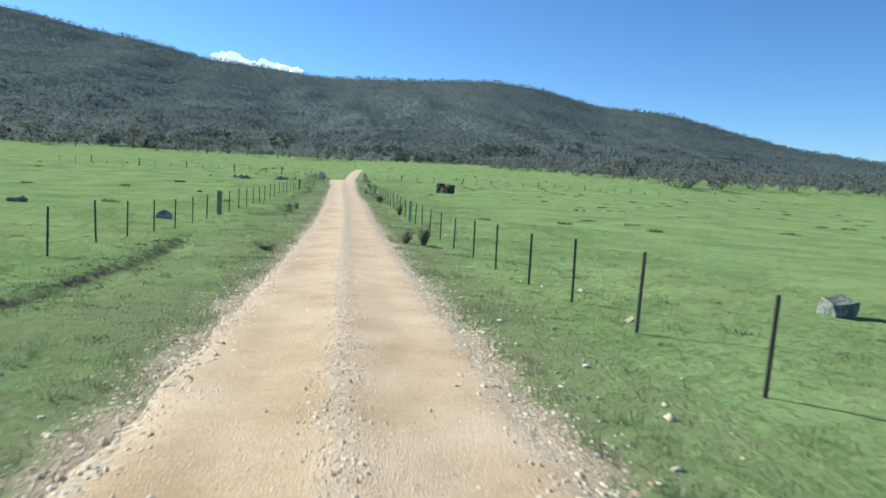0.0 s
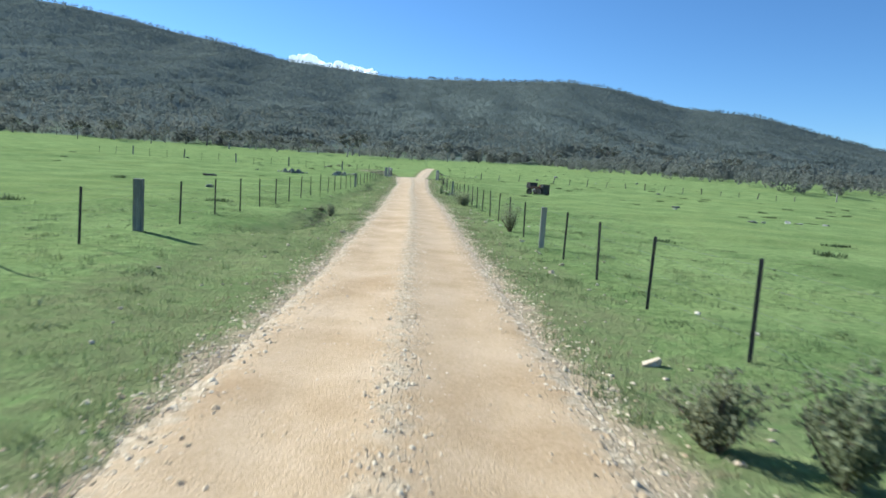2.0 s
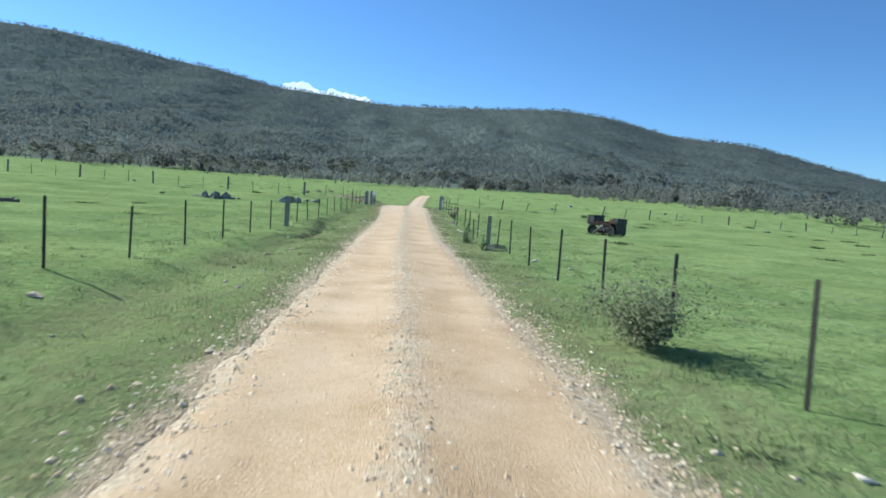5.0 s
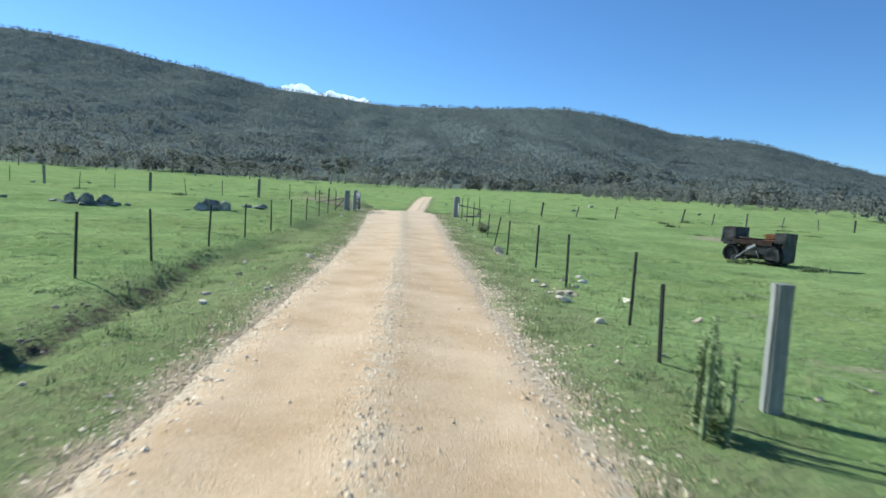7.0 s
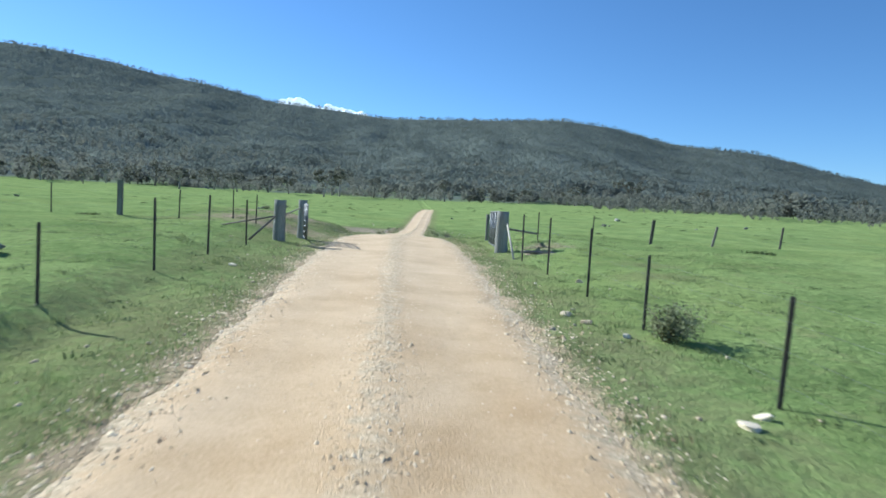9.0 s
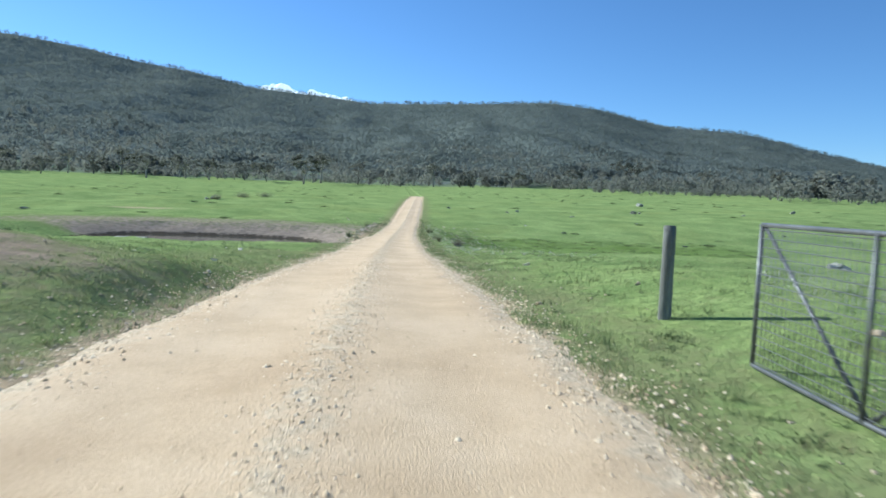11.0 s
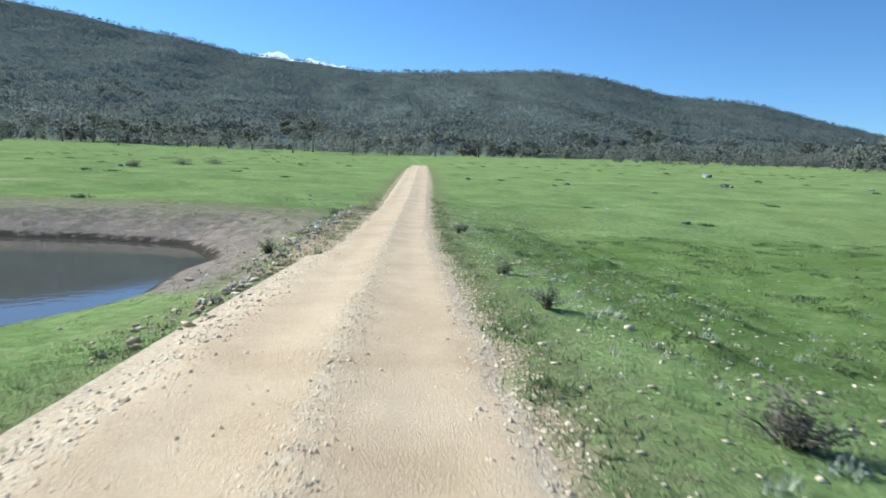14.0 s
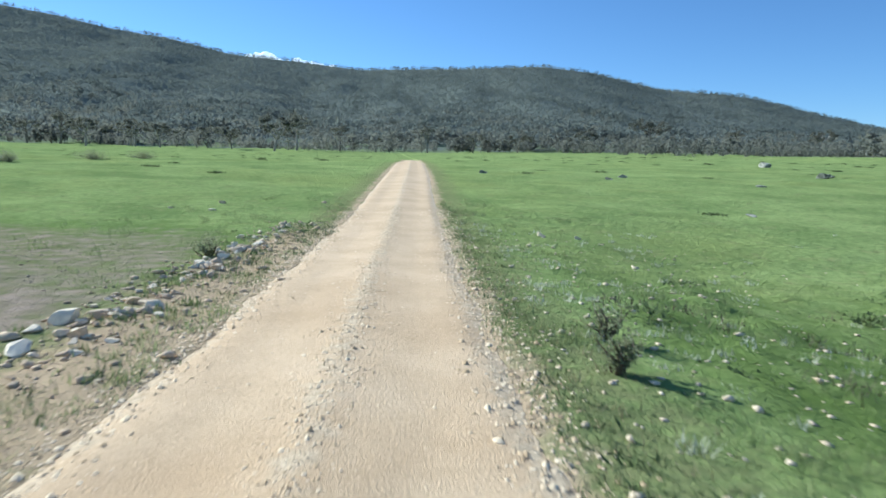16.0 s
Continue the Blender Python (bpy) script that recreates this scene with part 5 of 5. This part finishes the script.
# ---- loose stones on the track, grass, tussocks: stuff ----
def pebbles(count, seed):
    rng = np.random.default_rng(seed)
    y = -14 + 176 * rng.uniform(0, 1, count)
    l_, r_ = road_edges(y)
    mid, half = (l_ + r_) / 2 + 0.02, (r_ - l_) / 2
    pick = rng.uniform(0, 1, count)
    u = np.where(pick < 0.30, rng.normal(0, 0.10, count), np.where(pick < 0.61, 1.02 + rng.normal(0.05, 0.15, count), np.where(pick < 0.92, -1.02 - rng.normal(0.05, 0.15, count), rng.uniform(-1, 1, count))))
    x = mid + u * half
    s = np.clip(rng.lognormal(-4.55, 0.42, count), 0.006, 0.03) * np.where(np.abs(u) > 0.75, 1.3, 1.0)
    z = surface(x, y) - s * 0.02
    base = np.array([[1, 0, 0], [-1, 0, 0], [0, 1, 0], [0, -1, 0], [0, 0, 0.75]], float)
    tris = np.array([[0, 2, 4], [2, 1, 4], [1, 3, 4], [3, 0, 4]])
    a = rng.uniform(0, 6.28, count)
    pts = base[None] * rng.uniform(0.6, 1.3, (count, 5, 1)) * s[:, None, None]
    ca, sa = np.cos(a)[:, None], np.sin(a)[:, None]
    v = np.stack([pts[..., 0] * ca - pts[..., 1] * sa + x[:, None], pts[..., 0] * sa + pts[..., 1] * ca + y[:, None], pts[..., 2] + z[:, None]], -1)
    f = (np.arange(count)[:, None, None] * 5 + tris[None]).reshape(-1, 3)
    tagged(solid("loose_gravel", v.reshape(-1, 3), f, PEBBLE), "loose pale gravel along the crown and shoulders of the track", "gravel", kind="stuff")


pebbles(115000, 51)


def blades(name, count, where, height, width, mat, seed, label, per=5, spread_=0.05, bend=(0.15, 0.9)):
    rng = np.random.default_rng(seed)
    x, y, h = where(rng, count)
    z = land(x, y)
    n = per
    a = rng.uniform(0, 6.28, (len(x), n))
    lean = rng.uniform(*bend, (len(x), n))
    hh = (height * h)[:, None] * rng.uniform(0.5, 1.2, (len(x), n))
    ox, oy = rng.normal(0, spread_, (len(x), n)), rng.normal(0, spread_, (len(x), n))
    bx, by, bz = x[:, None] + ox, y[:, None] + oy, z[:, None] - 0.01 + 0 * ox
    wx, wy = -np.sin(a) * width, np.cos(a) * width
    tx, ty = np.cos(a) * lean * hh, np.sin(a) * lean * hh
    v = np.stack([np.stack([bx - wx, by - wy, bz], -1), np.stack([bx + wx, by + wy, bz], -1), np.stack([bx + tx, by + ty, bz + hh], -1)], 2).reshape(-1, 3)
    tagged(solid(name, v, np.arange(len(v)).reshape(-1, 3), mat), label, "grass", kind="stuff")


def on_grass(rng, count, x0, x1, y0, y1, toward=0.0):
    y = rng.uniform(y0, y1, count)
    l_, r_ = road_edges(y)
    side_ = rng.uniform(0, 1, count) < (-x0) / (x1 - x0)
    t = rng.uniform(0, 1, count) ** (1 + toward)
    x = np.where(side_, l_ - 0.15 - t * (-x0 + l_), r_ + 0.15 + t * (x1 - r_))
    keep = pond_reach(x, y) > 1.5
    return x[keep], y[keep]


def turf(rng, count):
    x, y = on_grass(rng, count, -11, 11, -12, 162, 0.8)
    return x, y, 0.6 + 0.5 * np.clip(wave(x, y, 3.0, 71), -0.6, 1.2)


def rough_ground(rng, count):
    x, y = on_grass(rng, count * 4, -11, 10, -12, 120, 0.0)
    l_, r_ = road_edges(y)
    keep = (wave(x, y, 1.6, 77) > 0.35) & (np.maximum(l_ - x, x - r_) > 0.7)
    x, y = x[keep][:count], y[keep][:count]
    return x, y, rng.uniform(0.5, 1.5, len(x))


def rank(rng, count):
    x, y = on_grass(rng, count * 3, -7, 6, -14, 165, 0.2)
    keep = wave(x, y, 2.6, 72) > 0.55
    x, y = x[keep][:count], y[keep][:count]
    return x, y, 0.6 + 0.7 * rng.uniform(0, 1, len(x))


def edge_straw(rng, count):
    y = rng.uniform(-14, 165, count)
    l_, r_ = road_edges(y)
    side_ = rng.uniform(0, 1, count) < 0.5
    d = 0.25 + np.abs(rng.normal(0, 0.45, count))
    x = np.where(side_, l_ - d, r_ + d)
    return x, y, rng.uniform(0.4, 1.2, count)


TUSSOCK = material("tussock", ((0.085, 0.12, 0.042), (0.205, 0.25, 0.092)), (0.5, 6), 0.9, 0, spread=0.7, leaf=0.3, per_island=0.3, upward=1.4)


def gully_edge(rng, count):
    which = rng.integers(0, len(GULLIES), count)
    x, y = np.zeros(count), np.zeros(count)
    for k, pts in enumerate(GULLIES):
        here = which == k
        y[here] = rng.uniform(pts[0][1], pts[-1][1], int(here.sum()))
        x[here] = np.interp(y[here], [p[1] for p in pts], [p[0] for p in pts])
    return x + rng.normal(-0.15, 0.42, count), y, rng.uniform(0.4, 1.5, count)


blades("gully_grass", 420, gully_edge, 0.05, 0.012, TUSSOCK, 88, "dark clumps of grass along the eroded gully", 14, 0.11, (0.6, 2.0))
blades("grass", 52000, turf, 0.07, 0.0065, GRASS, 81, "short green pasture grass", 7, 0.08)
blades("long_grass", 6500, rank, 0.13, 0.0055, GRASS, 82, "longer tufts of green grass on the verges", 13, 0.06)
blades("grass_clumps", 2400, rough_ground, 0.045, 0.013, TUSSOCK, 91, "low rough clumps of dark grass on the verges", 18, 0.10, (0.6, 2.2))
blades("dry_grass", 4500, edge_straw, 0.10, 0.006, STRAW, 83, "dry straw-coloured grass along the road edge", 6, 0.05)


def rubble_line(rng, count):
    y = rng.uniform(129, 158, count)
    line = np.interp(y, [124, 130, 137, 143, 150, 158], [-2.4, -2.7, -2.8, -2.5, -2.1, -1.5])
    return line + rng.normal(0.0, 0.45, count), y, rng.uniform(0.5, 1.4, count)


blades("rubble_grass", 260, rubble_line, 0.09, 0.010, TUSSOCK, 89, "dark tufts of grass growing through the rubble", 18, 0.08)


def tussock_patch(rng, count):
    x = rng.uniform(3.5, 30, count) ** 1.0
    y = 127 + rng.uniform(0, 1, count) * 24 + 0.05 * x
    keep = (wave(x, y, 6.0, 75) > -0.2) & (wave(x, y, 1.7, 74) > 0.2)
    x, y = x[keep], y[keep]
    return x, y, rng.uniform(0.6, 1.3, len(x))


blades("tussocks", 1300, tussock_patch, 0.06, 0.026, TUSSOCK, 84, "dark green rushy tussocks in the damp hollow", 44, 0.20, (0.7, 2.4))


def shoulder_line(rng, count):
    y = rng.uniform(118, 162, count)
    return road_edges(y)[1] + 0.30 + np.abs(rng.normal(0, 0.28, count)), y, rng.uniform(0.4, 1.5, count)


blades("shoulder_tufts", 240, shoulder_line, 0.055, 0.012, TUSSOCK, 90, "dark tufts of grass along the edge of the embankment", 16, 0.09, (0.5, 1.8))


def pale_patch(rng, count):
    y = rng.uniform(119, 158, count)
    x = 1.6 + np.abs(rng.normal(0, 3.5, count)) + smooth(y, 122, 130) * 0.6
    keep = wave(x, y, 2.8, 76) > 0.1
    return x[keep], y[keep], rng.uniform(0.5, 1.3, int(keep.sum()))


def brown_patch(rng, count):
    x, y = rng.uniform(3.0, 18, count), rng.uniform(127, 150, count)
    keep = wave(x, y, 4.0, 78) > 0.5
    return x[keep], y[keep], rng.uniform(0.5, 1.3, int(keep.sum()))


BLEACHED = material("bleached_grass", ((0.46, 0.46, 0.30), (0.72, 0.70, 0.52)), (0.5, 8), 0.8, 0, spread=0.7, leaf=0.2, per_island=0.5)
blades("bleached_tufts", 850, pale_patch, 0.09, 0.008, BLEACHED, 86, "pale bleached tufts among green grass in the hollow", 16, 0.06)
blades("dead_weeds", 700, brown_patch, 0.15, 0.007, TWIG, 87, "brown dead weeds between tussocks in the hollow", 18, 0.14)


def field_tufts(rng, count):
    x, y = rng.uniform(-75, 85, count), rng.uniform(5, 330, count)
    x[: count // 24], y[: count // 24] = rng.uniform(10, 45, count // 24), rng.uniform(60, 100, count // 24)
    l_, r_ = road_edges(y)
    keep = ((x < l_ - 6) | (x > r_ + 6)) & (pond_reach(x, y) > 1.8)
    x, y = x[keep], y[keep]
    return x, y, rng.uniform(0.5, 1.4, len(x))


blades("field_tussocks", 460, field_tufts, 0.15, 0.04, TUSSOCK, 85, "scattered low dark tussocks over the pasture", 70, 0.24, (0.3, 1.2))
